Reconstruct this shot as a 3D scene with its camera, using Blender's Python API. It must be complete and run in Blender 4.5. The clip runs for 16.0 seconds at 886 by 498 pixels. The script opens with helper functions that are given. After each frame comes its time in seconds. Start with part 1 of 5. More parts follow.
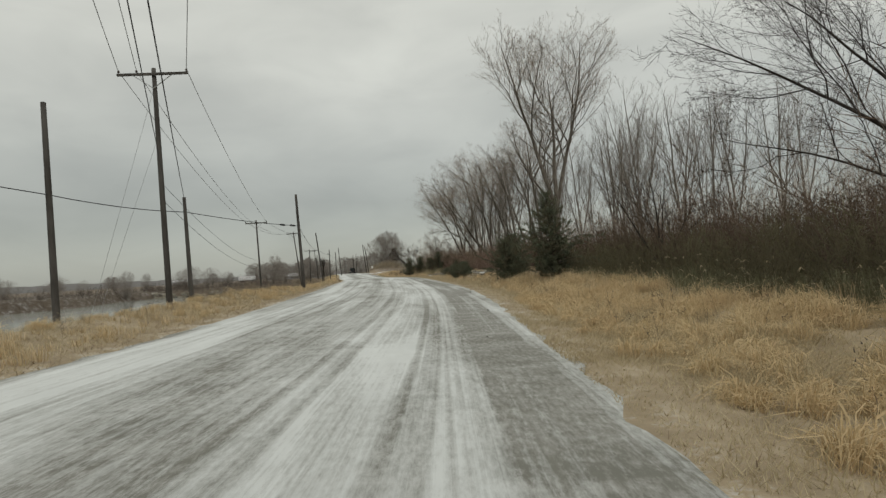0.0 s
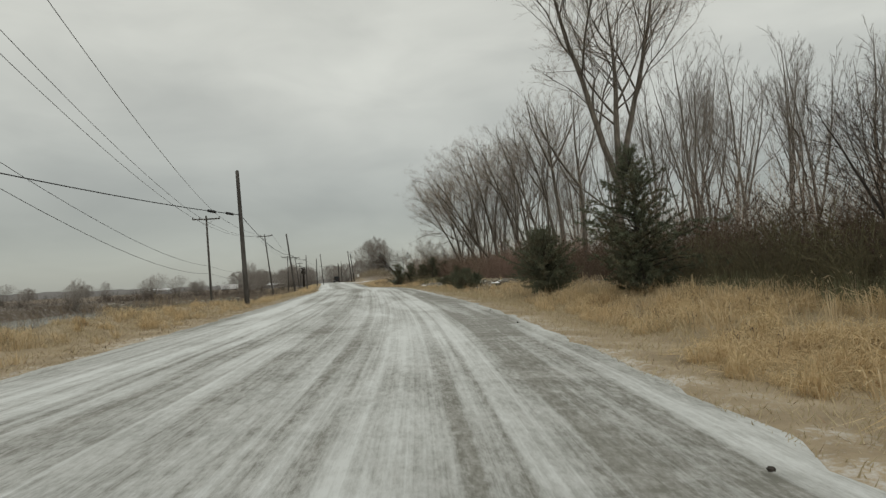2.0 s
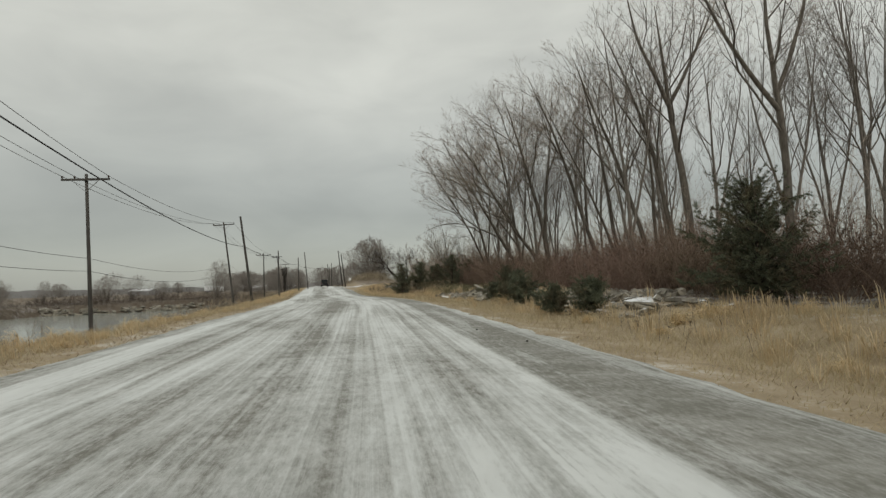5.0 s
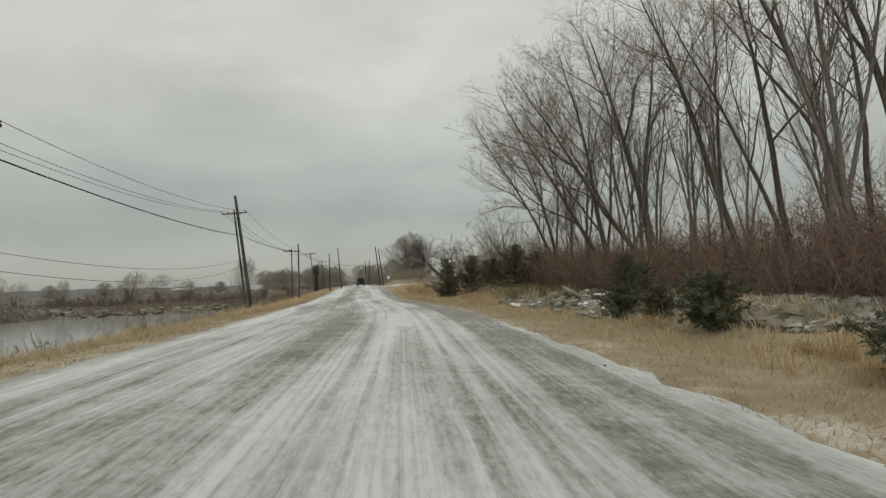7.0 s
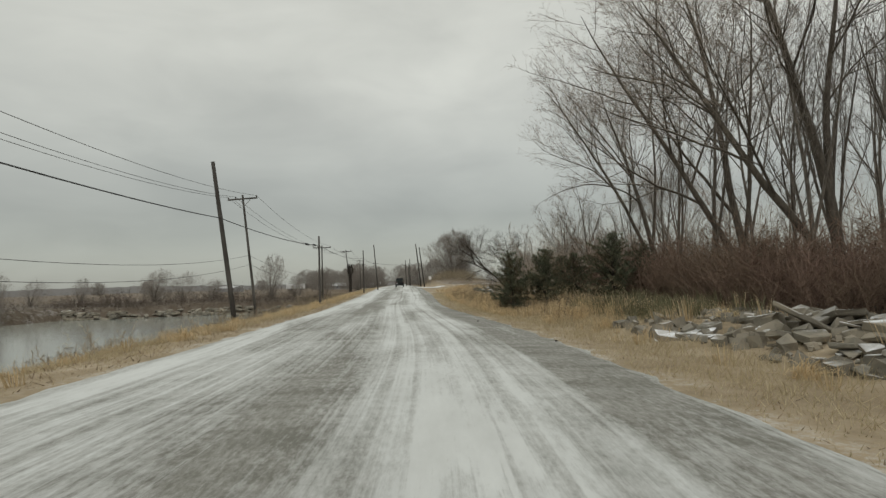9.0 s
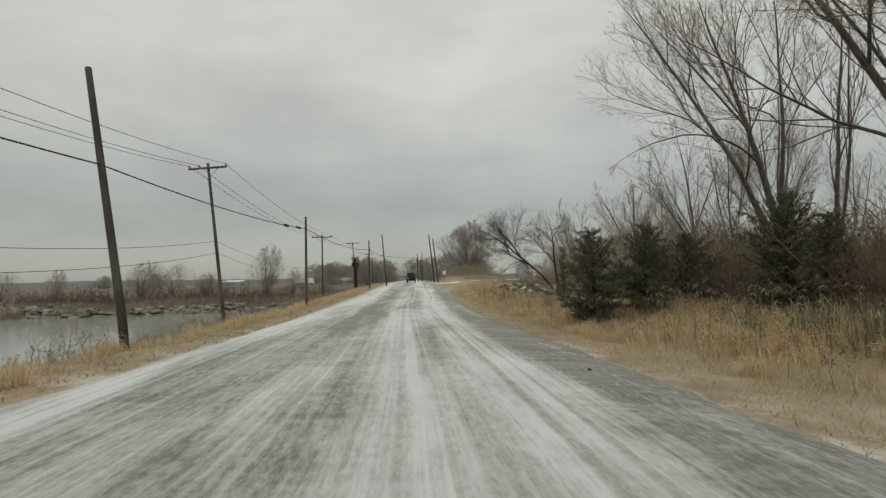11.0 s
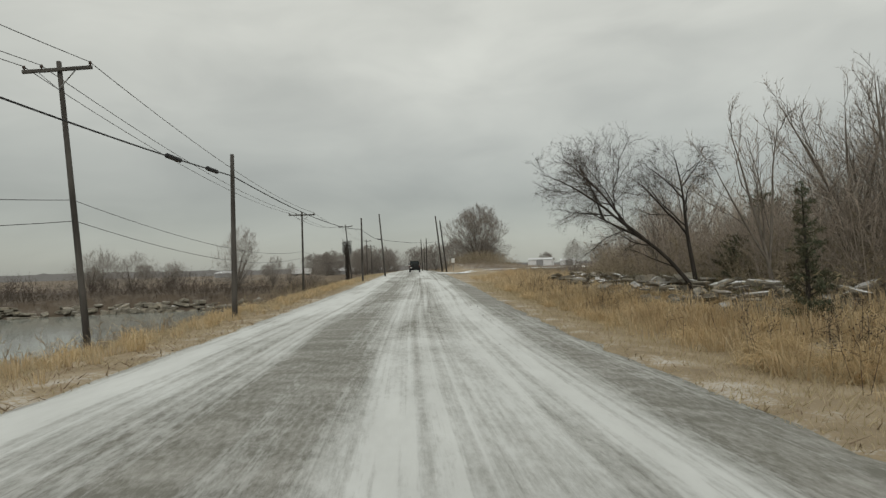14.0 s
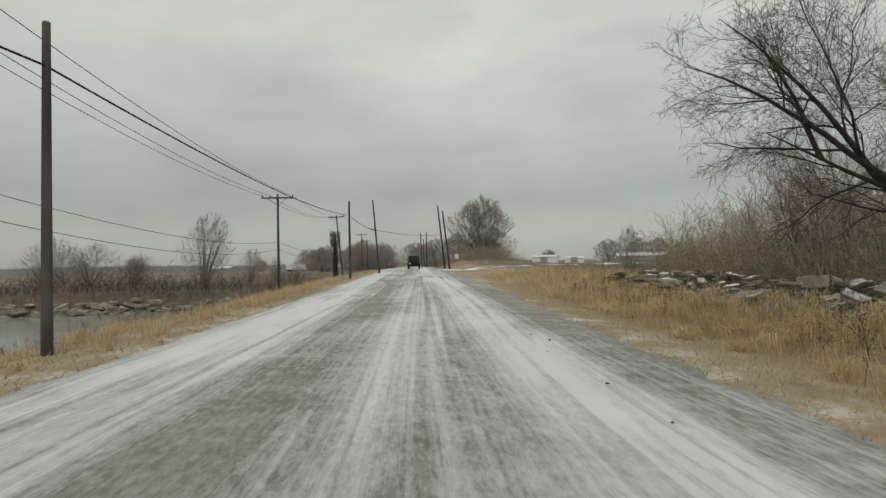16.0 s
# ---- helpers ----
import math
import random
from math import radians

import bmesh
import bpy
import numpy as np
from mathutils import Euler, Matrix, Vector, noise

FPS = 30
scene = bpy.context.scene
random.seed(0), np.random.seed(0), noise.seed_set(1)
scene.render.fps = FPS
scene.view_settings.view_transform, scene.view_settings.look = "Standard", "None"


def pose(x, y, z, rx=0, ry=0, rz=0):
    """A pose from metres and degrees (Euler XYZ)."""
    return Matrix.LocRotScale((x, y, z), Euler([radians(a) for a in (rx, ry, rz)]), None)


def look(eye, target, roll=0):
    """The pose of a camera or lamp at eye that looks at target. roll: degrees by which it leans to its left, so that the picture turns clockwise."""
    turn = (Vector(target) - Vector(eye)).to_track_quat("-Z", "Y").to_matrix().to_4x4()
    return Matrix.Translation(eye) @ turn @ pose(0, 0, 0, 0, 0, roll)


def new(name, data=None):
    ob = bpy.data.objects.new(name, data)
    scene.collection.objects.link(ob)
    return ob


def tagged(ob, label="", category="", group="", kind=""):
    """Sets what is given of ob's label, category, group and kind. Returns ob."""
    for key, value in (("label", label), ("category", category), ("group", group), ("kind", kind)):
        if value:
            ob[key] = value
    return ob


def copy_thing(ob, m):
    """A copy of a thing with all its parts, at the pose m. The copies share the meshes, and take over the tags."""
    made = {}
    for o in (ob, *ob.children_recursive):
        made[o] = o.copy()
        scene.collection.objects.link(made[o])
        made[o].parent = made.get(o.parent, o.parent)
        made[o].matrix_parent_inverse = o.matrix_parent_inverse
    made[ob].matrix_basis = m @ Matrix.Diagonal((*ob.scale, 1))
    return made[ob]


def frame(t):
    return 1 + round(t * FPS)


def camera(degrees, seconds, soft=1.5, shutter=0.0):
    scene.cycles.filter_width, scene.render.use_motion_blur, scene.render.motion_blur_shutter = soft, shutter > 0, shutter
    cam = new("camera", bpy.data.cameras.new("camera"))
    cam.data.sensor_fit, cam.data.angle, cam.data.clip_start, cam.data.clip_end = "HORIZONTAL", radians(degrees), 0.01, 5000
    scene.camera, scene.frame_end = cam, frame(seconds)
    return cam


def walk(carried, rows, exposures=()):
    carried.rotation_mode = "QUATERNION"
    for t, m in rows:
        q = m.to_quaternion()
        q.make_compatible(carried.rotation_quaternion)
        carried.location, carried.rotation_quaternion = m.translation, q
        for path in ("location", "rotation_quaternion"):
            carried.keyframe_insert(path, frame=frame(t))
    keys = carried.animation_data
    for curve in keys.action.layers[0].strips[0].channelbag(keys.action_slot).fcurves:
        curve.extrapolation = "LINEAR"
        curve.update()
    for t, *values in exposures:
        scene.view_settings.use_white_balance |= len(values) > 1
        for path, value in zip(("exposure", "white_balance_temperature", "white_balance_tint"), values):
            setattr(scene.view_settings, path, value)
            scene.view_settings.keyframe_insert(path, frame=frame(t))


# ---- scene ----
cam = camera(74.9, 16.0, soft=1.4)
PATH = [
    (0, (2.538, -1.475, 0.429), (2.496, 0.523, 0.495), -3.3),
    (0.5, (2.247, 2.017, 0.354), (2.21, 4.015, 0.428), -2.8),
    (1, (1.97, 5.573, 0.296), (1.935, 7.571, 0.372), -2.8),
    (1.5, (1.638, 9.279, 0.352), (1.612, 11.277, 0.435), -3.0),
    (2, (1.418, 12.823, 0.402), (1.414, 14.821, 0.497), -3.1),
    (2.5, (1.244, 16.72, 0.49), (1.254, 18.717, 0.583), -2.8),
    (3, (1.069, 20.17, 0.402), (1.097, 22.168, 0.504), -2.4),
    (5.5, (-1.709, 39.784, 0.648), (-1.71, 41.781, 0.76), -1.8),
    (6, (-1.83, 43.109, 0.685), (-1.892, 45.105, 0.791), -2.1),
    (6.5, (-2.149, 46.453, 0.723), (-2.242, 48.447, 0.833), -2.7),
    (7, (-2.525, 49.492, 0.745), (-2.655, 51.485, 0.855), -2.2),
    (7.5, (-2.871, 52.529, 0.751), (-3.036, 54.519, 0.87), -1.9),
    (8, (-3.3, 55.522, 0.785), (-3.499, 57.509, 0.904), -2.3),
    (8.5, (-3.851, 58.567, 0.876), (-4.091, 60.549, 0.992), -2.3),
    (9, (-4.363, 61.549, 0.928), (-4.637, 63.527, 1.044), -1.7),
    (9.5, (-4.937, 64.36, 0.938), (-5.237, 66.335, 1.054), -1.4),
    (10, (-5.529, 67.257, 0.973), (-5.845, 69.228, 1.085), -1.3),
    (12.5, (-8.847, 81.377, 0.928), (-9.147, 83.352, 1.011), -1.0),
    (13, (-9.497, 84.08, 0.885), (-9.793, 86.057, 0.961), -0.8),
    (13.5, (-10.134, 86.887, 0.829), (-10.456, 88.859, 0.896), -1.7),
    (14, (-10.813, 89.551, 0.857), (-11.132, 91.524, 0.922), -1.7),
    (14.5, (-11.457, 92.217, 0.858), (-11.77, 94.192, 0.918), -1.6),
    (15, (-12.07, 94.845, 0.773), (-12.386, 96.818, 0.831), -1.4),
    (15.5, (-12.643, 97.476, 0.76), (-12.956, 99.45, 0.816), -1.4),
    (16, (-13.166, 100.07, 0.755), (-13.48, 102.044, 0.81), -1.2),
]
walk(cam, [(t, look(eye, target, roll)) for t, eye, target, roll in PATH], [(0, 0.0), (16, 0.0)])

# ---------------------------------------------------------------- sky and sun (overcast)
SUN_EL, SUN_ROT = radians(48), radians(200)
world = bpy.data.worlds.new("overcast_sky")
scene.world = world
world.use_nodes = True
wn, wl = world.node_tree.nodes, world.node_tree.links
wn.clear()


def wnode(kind, **props):
    n = wn.new(kind)
    for k, v in props.items():
        n.inputs[k].default_value = v
    return n


w_coord = wn.new("ShaderNodeTexCoord")
w_map = wn.new("ShaderNodeMapping")
w_map.inputs["Scale"].default_value = (1.0, 1.0, 2.6)
wl.new(w_coord.outputs["Generated"], w_map.inputs["Vector"])
w_big = wnode("ShaderNodeTexNoise", Scale=1.7, Detail=4.0, Roughness=0.45, Distortion=0.3)
w_small = wnode("ShaderNodeTexNoise", Scale=4.6, Detail=5.0, Roughness=0.5, Distortion=0.4)
wl.new(w_map.outputs[0], w_big.inputs["Vector"])
wl.new(w_map.outputs[0], w_small.inputs["Vector"])
w_sep = wn.new("ShaderNodeSeparateXYZ")
wl.new(w_coord.outputs["Generated"], w_sep.inputs[0])


def wmath(op, a, b):
    m = wn.new("ShaderNodeMath")
    m.operation = op
    for i, v in enumerate((a, b)):
        if isinstance(v, (int, float)):
            m.inputs[i].default_value = v
        else:
            wl.new(v, m.inputs[i])
    return m.outputs[0]


# the cloud deck: a pale band low down, a darker one above it, lighter overhead; noise breaks the bands up
w_wave = wmath("MULTIPLY", wmath("SUBTRACT", w_big.outputs["Fac"], 0.5), 0.5)
w_level = wmath("ADD", wmath("MAXIMUM", w_sep.outputs[2], 0.0), wmath("MULTIPLY", w_wave, wmath("MINIMUM", wmath("MULTIPLY", w_sep.outputs[2], 3.0), 1.0)))
w_ramp = wn.new("ShaderNodeValToRGB")
wl.new(w_level, w_ramp.inputs[0])
w_e = w_ramp.color_ramp.elements
while len(w_e) < 6:
    w_e.new(0.5)
for el, (p, c) in zip(w_e, [(0.0, (0.315, 0.328, 0.298)), (0.05, (0.355, 0.365, 0.328)), (0.13, (0.335, 0.34, 0.302)), (0.23, (0.415, 0.421, 0.373)), (0.38, (0.57, 0.572, 0.508)), (0.8, (0.64, 0.642, 0.575))]):
    el.position, el.color = p, (*c, 1)
w_fleck = wmath("ADD", wmath("MULTIPLY", w_small.outputs["Fac"], 0.44), 0.78)
w_cloud = wn.new("ShaderNodeMix")
w_cloud.data_type, w_cloud.blend_type = "RGBA", "MULTIPLY"
w_cloud.inputs[0].default_value = 1.0
wl.new(w_ramp.outputs[0], w_cloud.inputs[6])
w_grey = wn.new("ShaderNodeCombineColor")
for i in range(3):
    wl.new(w_fleck, w_grey.inputs[i])
wl.new(w_grey.outputs[0], w_cloud.inputs[7])
w_sky = wn.new("ShaderNodeTexSky")
w_sky.sky_type, w_sky.sun_disc = "NISHITA", False
w_sky.sun_elevation, w_sky.sun_rotation = SUN_EL, SUN_ROT
w_blend = wn.new("ShaderNodeMix")
w_blend.data_type = "RGBA"
w_blend.inputs[0].default_value = 0.985
wl.new(w_sky.outputs[0], w_blend.inputs[6])
wl.new(w_cloud.outputs[2], w_blend.inputs[7])
w_bg = wnode("ShaderNodeBackground", Strength=1.0)
wl.new(w_blend.outputs[2], w_bg.inputs[0])
w_out = wn.new("ShaderNodeOutputWorld")
wl.new(w_bg.outputs[0], w_out.inputs[0])

sun_data = bpy.data.lights.new("sun", "SUN")
sun_data.energy, sun_data.angle, sun_data.color = 0.9, radians(40), (1.0, 0.97, 0.93)
sun = new("sun", sun_data)
sun.matrix_world = look((0, 0, 60), (-0.3 * 40, 0.9 * 40, 60 - 40))


# ---------------------------------------------------------------- materials
class Mat:
    """A node material with short ways to noise, ramps and mixes."""

    def __init__(self, name, rough=0.85, metal=0.0, spec=0.3):
        self.m = bpy.data.materials.new(name)
        self.m.use_nodes = True
        self.n, self.l = self.m.node_tree.nodes, self.m.node_tree.links
        self.b = self.n["Principled BSDF"]
        self.b.inputs["Roughness"].default_value = rough
        self.b.inputs["Metallic"].default_value = metal
        self.b.inputs["Specular IOR Level"].default_value = spec
        self.tc = self.n.new("ShaderNodeTexCoord")

    def coord(self, kind="Object", scale=(1, 1, 1)):
        mp = self.n.new("ShaderNodeMapping")
        mp.inputs["Scale"].default_value = scale
        self.l.new(self.tc.outputs[kind], mp.inputs[0])
        return mp.outputs[0]

    def position(self, scale=(1, 1, 1)):
        g = self.n.new("ShaderNodeNewGeometry")
        mp = self.n.new("ShaderNodeMapping")
        mp.inputs["Scale"].default_value = scale
        self.l.new(g.outputs["Position"], mp.inputs[0])
        return mp.outputs[0]

    def noise(self, vec, scale, detail=4.0, rough=0.55, distort=0.0):
        t = self.n.new("ShaderNodeTexNoise")
        t.inputs["Scale"].default_value, t.inputs["Detail"].default_value = scale, detail
        t.inputs["Roughness"].default_value, t.inputs["Distortion"].default_value = rough, distort
        self.l.new(vec, t.inputs["Vector"])
        return t.outputs["Fac"]

    def ramp(self, fac, stops):
        r = self.n.new("ShaderNodeValToRGB")
        e = r.color_ramp.elements
        while len(e) < len(stops):
            e.new(0.5)
        for el, (p, c) in zip(e, stops):
            el.position = p
            el.color = (c, c, c, 1) if isinstance(c, (int, float)) else (*c, 1)
        self.l.new(fac, r.inputs[0])
        return r.outputs[0]

    def math(self, op, a, b=0.0):
        m = self.n.new("ShaderNodeMath")
        m.operation = op
        for i, v in enumerate((a, b)):
            if isinstance(v, (int, float)):
                m.inputs[i].default_value = v
            else:
                self.l.new(v, m.inputs[i])
        return m.outputs[0]

    def mix(self, fac, a, b, mode="MIX"):
        x = self.n.new("ShaderNodeMix")
        x.data_type, x.blend_type = "RGBA", mode
        for i, v in ((0, fac), (6, a), (7, b)):
            if isinstance(v, (int, float)):
                x.inputs[i].default_value = v
            elif isinstance(v, tuple):
                x.inputs[i].default_value = (*v, 1)
            else:
                self.l.new(v, x.inputs[i])
        return x.outputs[2]

    def random(self, island=False):
        if island:
            return self.n.new("ShaderNodeNewGeometry").outputs["Random Per Island"]
        return self.n.new("ShaderNodeObjectInfo").outputs["Random"]

    def up(self):
        g = self.n.new("ShaderNodeNewGeometry")
        s = self.n.new("ShaderNodeSeparateXYZ")
        self.l.new(g.outputs["Normal"], s.inputs[0])
        return s.outputs[2]

    def done(self, color, bump=None, strength=0.3, dist=0.02, rough=None):
        if isinstance(color, tuple):
            self.b.inputs["Base Color"].default_value = (*color, 1)
        else:
            self.l.new(color, self.b.inputs["Base Color"])
        if bump is not None:
            bn = self.n.new("ShaderNodeBump")
            bn.inputs["Strength"].default_value, bn.inputs["Distance"].default_value = strength, dist
            self.l.new(bump, bn.inputs["Height"])
            self.l.new(bn.outputs[0], self.b.inputs["Normal"])
        if rough is not None:
            self.l.new(rough, self.b.inputs["Roughness"])
        return self.m


SNOW = (0.80, 0.82, 0.83)


def make_road():
    k = Mat("frosted_asphalt", 0.8)
    uv = k.coord("UV")
    lanes = k.noise(k.coord("UV", (0.9, 0.014, 1)), 1.0, 2, 0.5)
    lines = k.noise(k.coord("UV", (8.0, 0.028, 1)), 1.0, 7, 0.72, 0.15)
    patch = k.noise(k.coord("UV", (0.5, 0.085, 1)), 1.0, 8, 0.68, 0.5)
    cross = k.noise(k.coord("UV", (0.6, 1.3, 1)), 1.0, 7, 0.7, 0.5)
    grit = k.noise(k.coord("UV", (15, 4.0, 1)), 1.0, 7, 0.8)
    sep = k.n.new("ShaderNodeSeparateXYZ")
    k.l.new(uv, sep.inputs[0])
    across = k.math("ADD", k.math("MULTIPLY", sep.outputs[0], 0.1), 0.5)
    worn = k.ramp(across, [(0.03, 0.30), (0.10, 0.66), (0.26, 0.56), (0.36, 0.36), (0.48, 0.33), (0.56, 0.60), (0.72, 0.68), (0.81, 0.56), (0.845, 0.14), (0.935, 0.10), (0.955, 0.40), (0.99, 0.52)])
    cover = 0.0
    for v, w in ((lanes, 0.8), (lines, 1.0), (patch, 1.7), (cross, 0.12), (grit, 0.55), (worn, 0.8)):
        cover = k.math("ADD", cover, k.math("MULTIPLY", v, w))
    # wheel tracks, which wander a little
    drift = k.math("MULTIPLY", k.math("SUBTRACT", k.noise(k.coord("UV", (0, 0.018, 1)), 1.0, 2), 0.5), 2.2)
    for u0, half, deep in ((-3.0, 0.10, 0.22), (-2.2, 0.14, 0.28), (-1.25, 0.10, 0.2), (0.75, 0.13, 0.3), (1.15, 0.07, 0.2), (2.25, 0.13, 0.34), (2.62, 0.06, 0.2), (3.3, 0.16, 0.25)):
        d = k.math("ABSOLUTE", k.math("SUBTRACT", k.math("ADD", sep.outputs[0], k.math("MULTIPLY", drift, 0.6 + 0.1 * u0)), u0))
        m = k.ramp(d, [(half * 0.3, 1.0), (half * 0.8, 0.0)])
        cover = k.math("SUBTRACT", cover, k.math("MULTIPLY", m, k.math("MULTIPLY", lines, deep * 1.1)))
    fac = k.n.new("ShaderNodeMapRange")
    fac.inputs["From Min"].default_value, fac.inputs["From Max"].default_value = 2.20, 2.70
    k.l.new(cover, fac.inputs["Value"])
    base = k.mix(k.noise(uv, 1.3, 6, 0.65), (0.155, 0.155, 0.130), (0.255, 0.253, 0.215))
    base = k.mix(k.math("MULTIPLY", k.noise(uv, 70.0, 3, 0.8), 0.55), base, (0.10, 0.094, 0.085))
    base = k.mix(k.ramp(k.math("ADD", k.math("MULTIPLY", grit, 0.6), k.math("MULTIPLY", cross, 0.4)), [(0.44, 0.0), (0.62, 0.55)]), base, (0.56, 0.555, 0.53))
    white = k.mix(k.noise(k.coord("UV", (2.0, 0.5, 1)), 1.0, 7, 0.65), (0.49, 0.503, 0.485), (0.785, 0.81, 0.795))
    col = k.mix(k.math("MULTIPLY", fac.outputs[0], 0.95), base, white)
    bump = k.math("ADD", k.math("MULTIPLY", fac.outputs[0], 0.6), k.math("MULTIPLY", grit, 0.4))
    return k.done(col, bump, 0.6, 0.03)


def make_ground():
    k = Mat("winter_ground", 0.95, spec=0.1)
    p = k.position()
    a = k.noise(p, 0.06, 6, 0.6)
    b = k.noise(p, 0.9, 6, 0.65)
    c = k.noise(p, 14.0, 4, 0.7)
    straw = k.ramp(b, [(0.3, (0.28, 0.225, 0.15)), (0.55, (0.41, 0.335, 0.228)), (0.75, (0.52, 0.43, 0.305))])
    field = k.ramp(a, [(0.35, (0.13, 0.10, 0.075)), (0.6, (0.22, 0.175, 0.125)), (0.75, (0.27, 0.23, 0.18))])
    att = k.n.new("ShaderNodeVertexColor")
    att.layer_name = "cover"
    sep = k.n.new("ShaderNodeSeparateColor")
    k.l.new(att.outputs[0], sep.inputs[0])
    col = k.mix(sep.outputs[0], field, straw)
    mud = k.mix(b, (0.07, 0.058, 0.045), (0.13, 0.105, 0.08))
    col = k.mix(sep.outputs[1], col, mud)
    dust = k.math("ADD", k.math("MULTIPLY", b, 0.7), k.math("MULTIPLY", c, 0.5))
    dust = k.ramp(dust, [(0.60, 0.0), (0.74, 1.0)])
    col = k.mix(k.math("MULTIPLY", dust, sep.outputs[2]), col, SNOW)
    col = k.mix(k.math("MULTIPLY", c, 0.3), col, (0.09, 0.07, 0.05))
    return k.done(col, k.math("ADD", b, k.math("MULTIPLY", c, 0.5)), 0.6, 0.08)


def make_bark(name, dark, light, snow=0.0):
    k = Mat(name, 0.95, spec=0.15)
    p = k.position((1, 1, 0.25))
    a = k.noise(p, 9.0, 5, 0.65)
    b = k.noise(k.position(), 0.7, 3)
    col = k.mix(k.ramp(a, [(0.35, 0.0), (0.68, 1.0)]), dark, light)
    col = k.mix(k.math("MULTIPLY", b, 0.5), col, tuple(0.6 * v for v in dark))
    col = k.mix(k.math("MULTIPLY", k.random(), 0.35), col, tuple(0.75 * v for v in light))
    if snow:
        f = k.math("MULTIPLY", k.ramp(k.up(), [(0.55, 0.0), (0.9, 1.0)]), snow)
        col = k.mix(k.math("MULTIPLY", f, k.noise(k.position(), 3.0, 4)), col, SNOW)
    return k.done(col, a, 0.6, 0.03)


def make_twig(name, dark, light, alt):
    k = Mat(name, 0.9, spec=0.15)
    col = k.mix(k.random(True), dark, light)
    col = k.mix(k.ramp(k.noise(k.position(), 0.25, 3), [(0.4, 0.0), (0.65, 1.0)]), col, alt)
    return k.done(col)


def make_grass(name, a, b, c):
    k = Mat(name, 0.9, spec=0.15)
    col = k.mix(k.random(True), a, b)
    col = k.mix(k.ramp(k.noise(k.position(), 0.35, 4), [(0.42, 0.0), (0.62, 1.0)]), col, c)
    thin = k.n.new("ShaderNodeBsdfTranslucent")
    k.l.new(col, thin.inputs[0])
    both = k.n.new("ShaderNodeMixShader")
    both.inputs[0].default_value = 0.35
    k.l.new(k.b.outputs[0], both.inputs[1])
    k.l.new(thin.outputs[0], both.inputs[2])
    k.l.new(both.outputs[0], k.n["Material Output"].inputs[0])
    return k.done(col)


def make_needle():
    k = Mat("cedar_needles", 0.85, spec=0.2)
    col = k.mix(k.random(True), (0.075, 0.088, 0.058), (0.15, 0.163, 0.105))
    brown = k.mix(k.random(True), (0.08, 0.06, 0.038), (0.19, 0.145, 0.09))
    col = k.mix(k.ramp(k.noise(k.position(), 1.3, 5, 0.65), [(0.46, 0.0), (0.66, 0.85)]), col, brown)
    return k.done(col)


def make_pole_wood():
    k = Mat("weathered_pole_wood", 0.9, spec=0.2)
    a = k.noise(k.position((6, 6, 0.35)), 5.0, 5, 0.65)
    b = k.noise(k.position((1, 1, 0.4)), 1.2, 4)
    col = k.mix(a, (0.028, 0.026, 0.023), (0.082, 0.075, 0.067))
    col = k.mix(k.ramp(b, [(0.4, 0.0), (0.7, 0.7)]), col, (0.13, 0.122, 0.11))
    return k.done(col, a, 0.5, 0.01)


def make_concrete():
    k = Mat("broken_concrete", 0.9, spec=0.25)
    p = k.coord("Object")
    a, b = k.noise(p, 2.2, 6, 0.65), k.noise(p, 26.0, 4, 0.7)
    col = k.ramp(a, [(0.3, (0.13, 0.12, 0.095)), (0.55, (0.25, 0.233, 0.19)), (0.75, (0.36, 0.34, 0.285))])
    col = k.mix(k.math("MULTIPLY", k.random(), 0.6), col, (0.12, 0.105, 0.082))
    col = k.mix(k.ramp(k.noise(k.position(), 0.9, 4), [(0.45, 0.0), (0.65, 0.6)]), col, (0.40, 0.35, 0.265))
    col = k.mix(k.math("MULTIPLY", b, 0.25), col, (0.08, 0.075, 0.065))
    f = k.ramp(k.up(), [(0.86, 0.0), (0.97, 1.0)])
    n = k.ramp(k.math("ADD", k.noise(k.position(), 1.4, 5), k.math("MULTIPLY", k.random(), 0.25)), [(0.57, 0.0), (0.74, 1.0)])
    col = k.mix(k.math("MULTIPLY", f, n), col, SNOW)
    return k.done(col, k.math("ADD", a, k.math("MULTIPLY", b, 0.4)), 0.6, 0.03)


def make_plain(name, c, rough=0.7, metal=0.0, vary=0.25, scale=3.0):
    k = Mat(name, rough, metal)
    p = k.coord("Object")
    a, b = k.noise(p, scale, 5, 0.6), k.noise(p, scale * 9, 3)
    col = k.mix(k.math("MULTIPLY", a, vary * 2), c, tuple(v * 0.55 for v in c))
    col = k.mix(k.math("MULTIPLY", b, vary), col, tuple(min(1, v * 1.3) for v in c))
    return k.done(col, b, 0.15, 0.01)


def make_water():
    k = Mat("still_water", 0.12, spec=0.5)
    a = k.noise(k.position((1, 0.35, 1)), 0.8, 4)
    col = k.mix(k.noise(k.position(), 0.05, 4), (0.26, 0.28, 0.25), (0.34, 0.35, 0.32))
    return k.done(col, a, 0.08, 0.02)


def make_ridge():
    k = Mat("haze_grey_woods", 1.0, spec=0.0)
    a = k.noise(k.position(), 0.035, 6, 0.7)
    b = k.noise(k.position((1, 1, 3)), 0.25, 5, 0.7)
    # pale greys: the air's haze over the far woods is put into the colour
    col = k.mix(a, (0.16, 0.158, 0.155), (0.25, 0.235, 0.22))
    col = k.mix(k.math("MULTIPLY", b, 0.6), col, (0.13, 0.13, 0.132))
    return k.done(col)


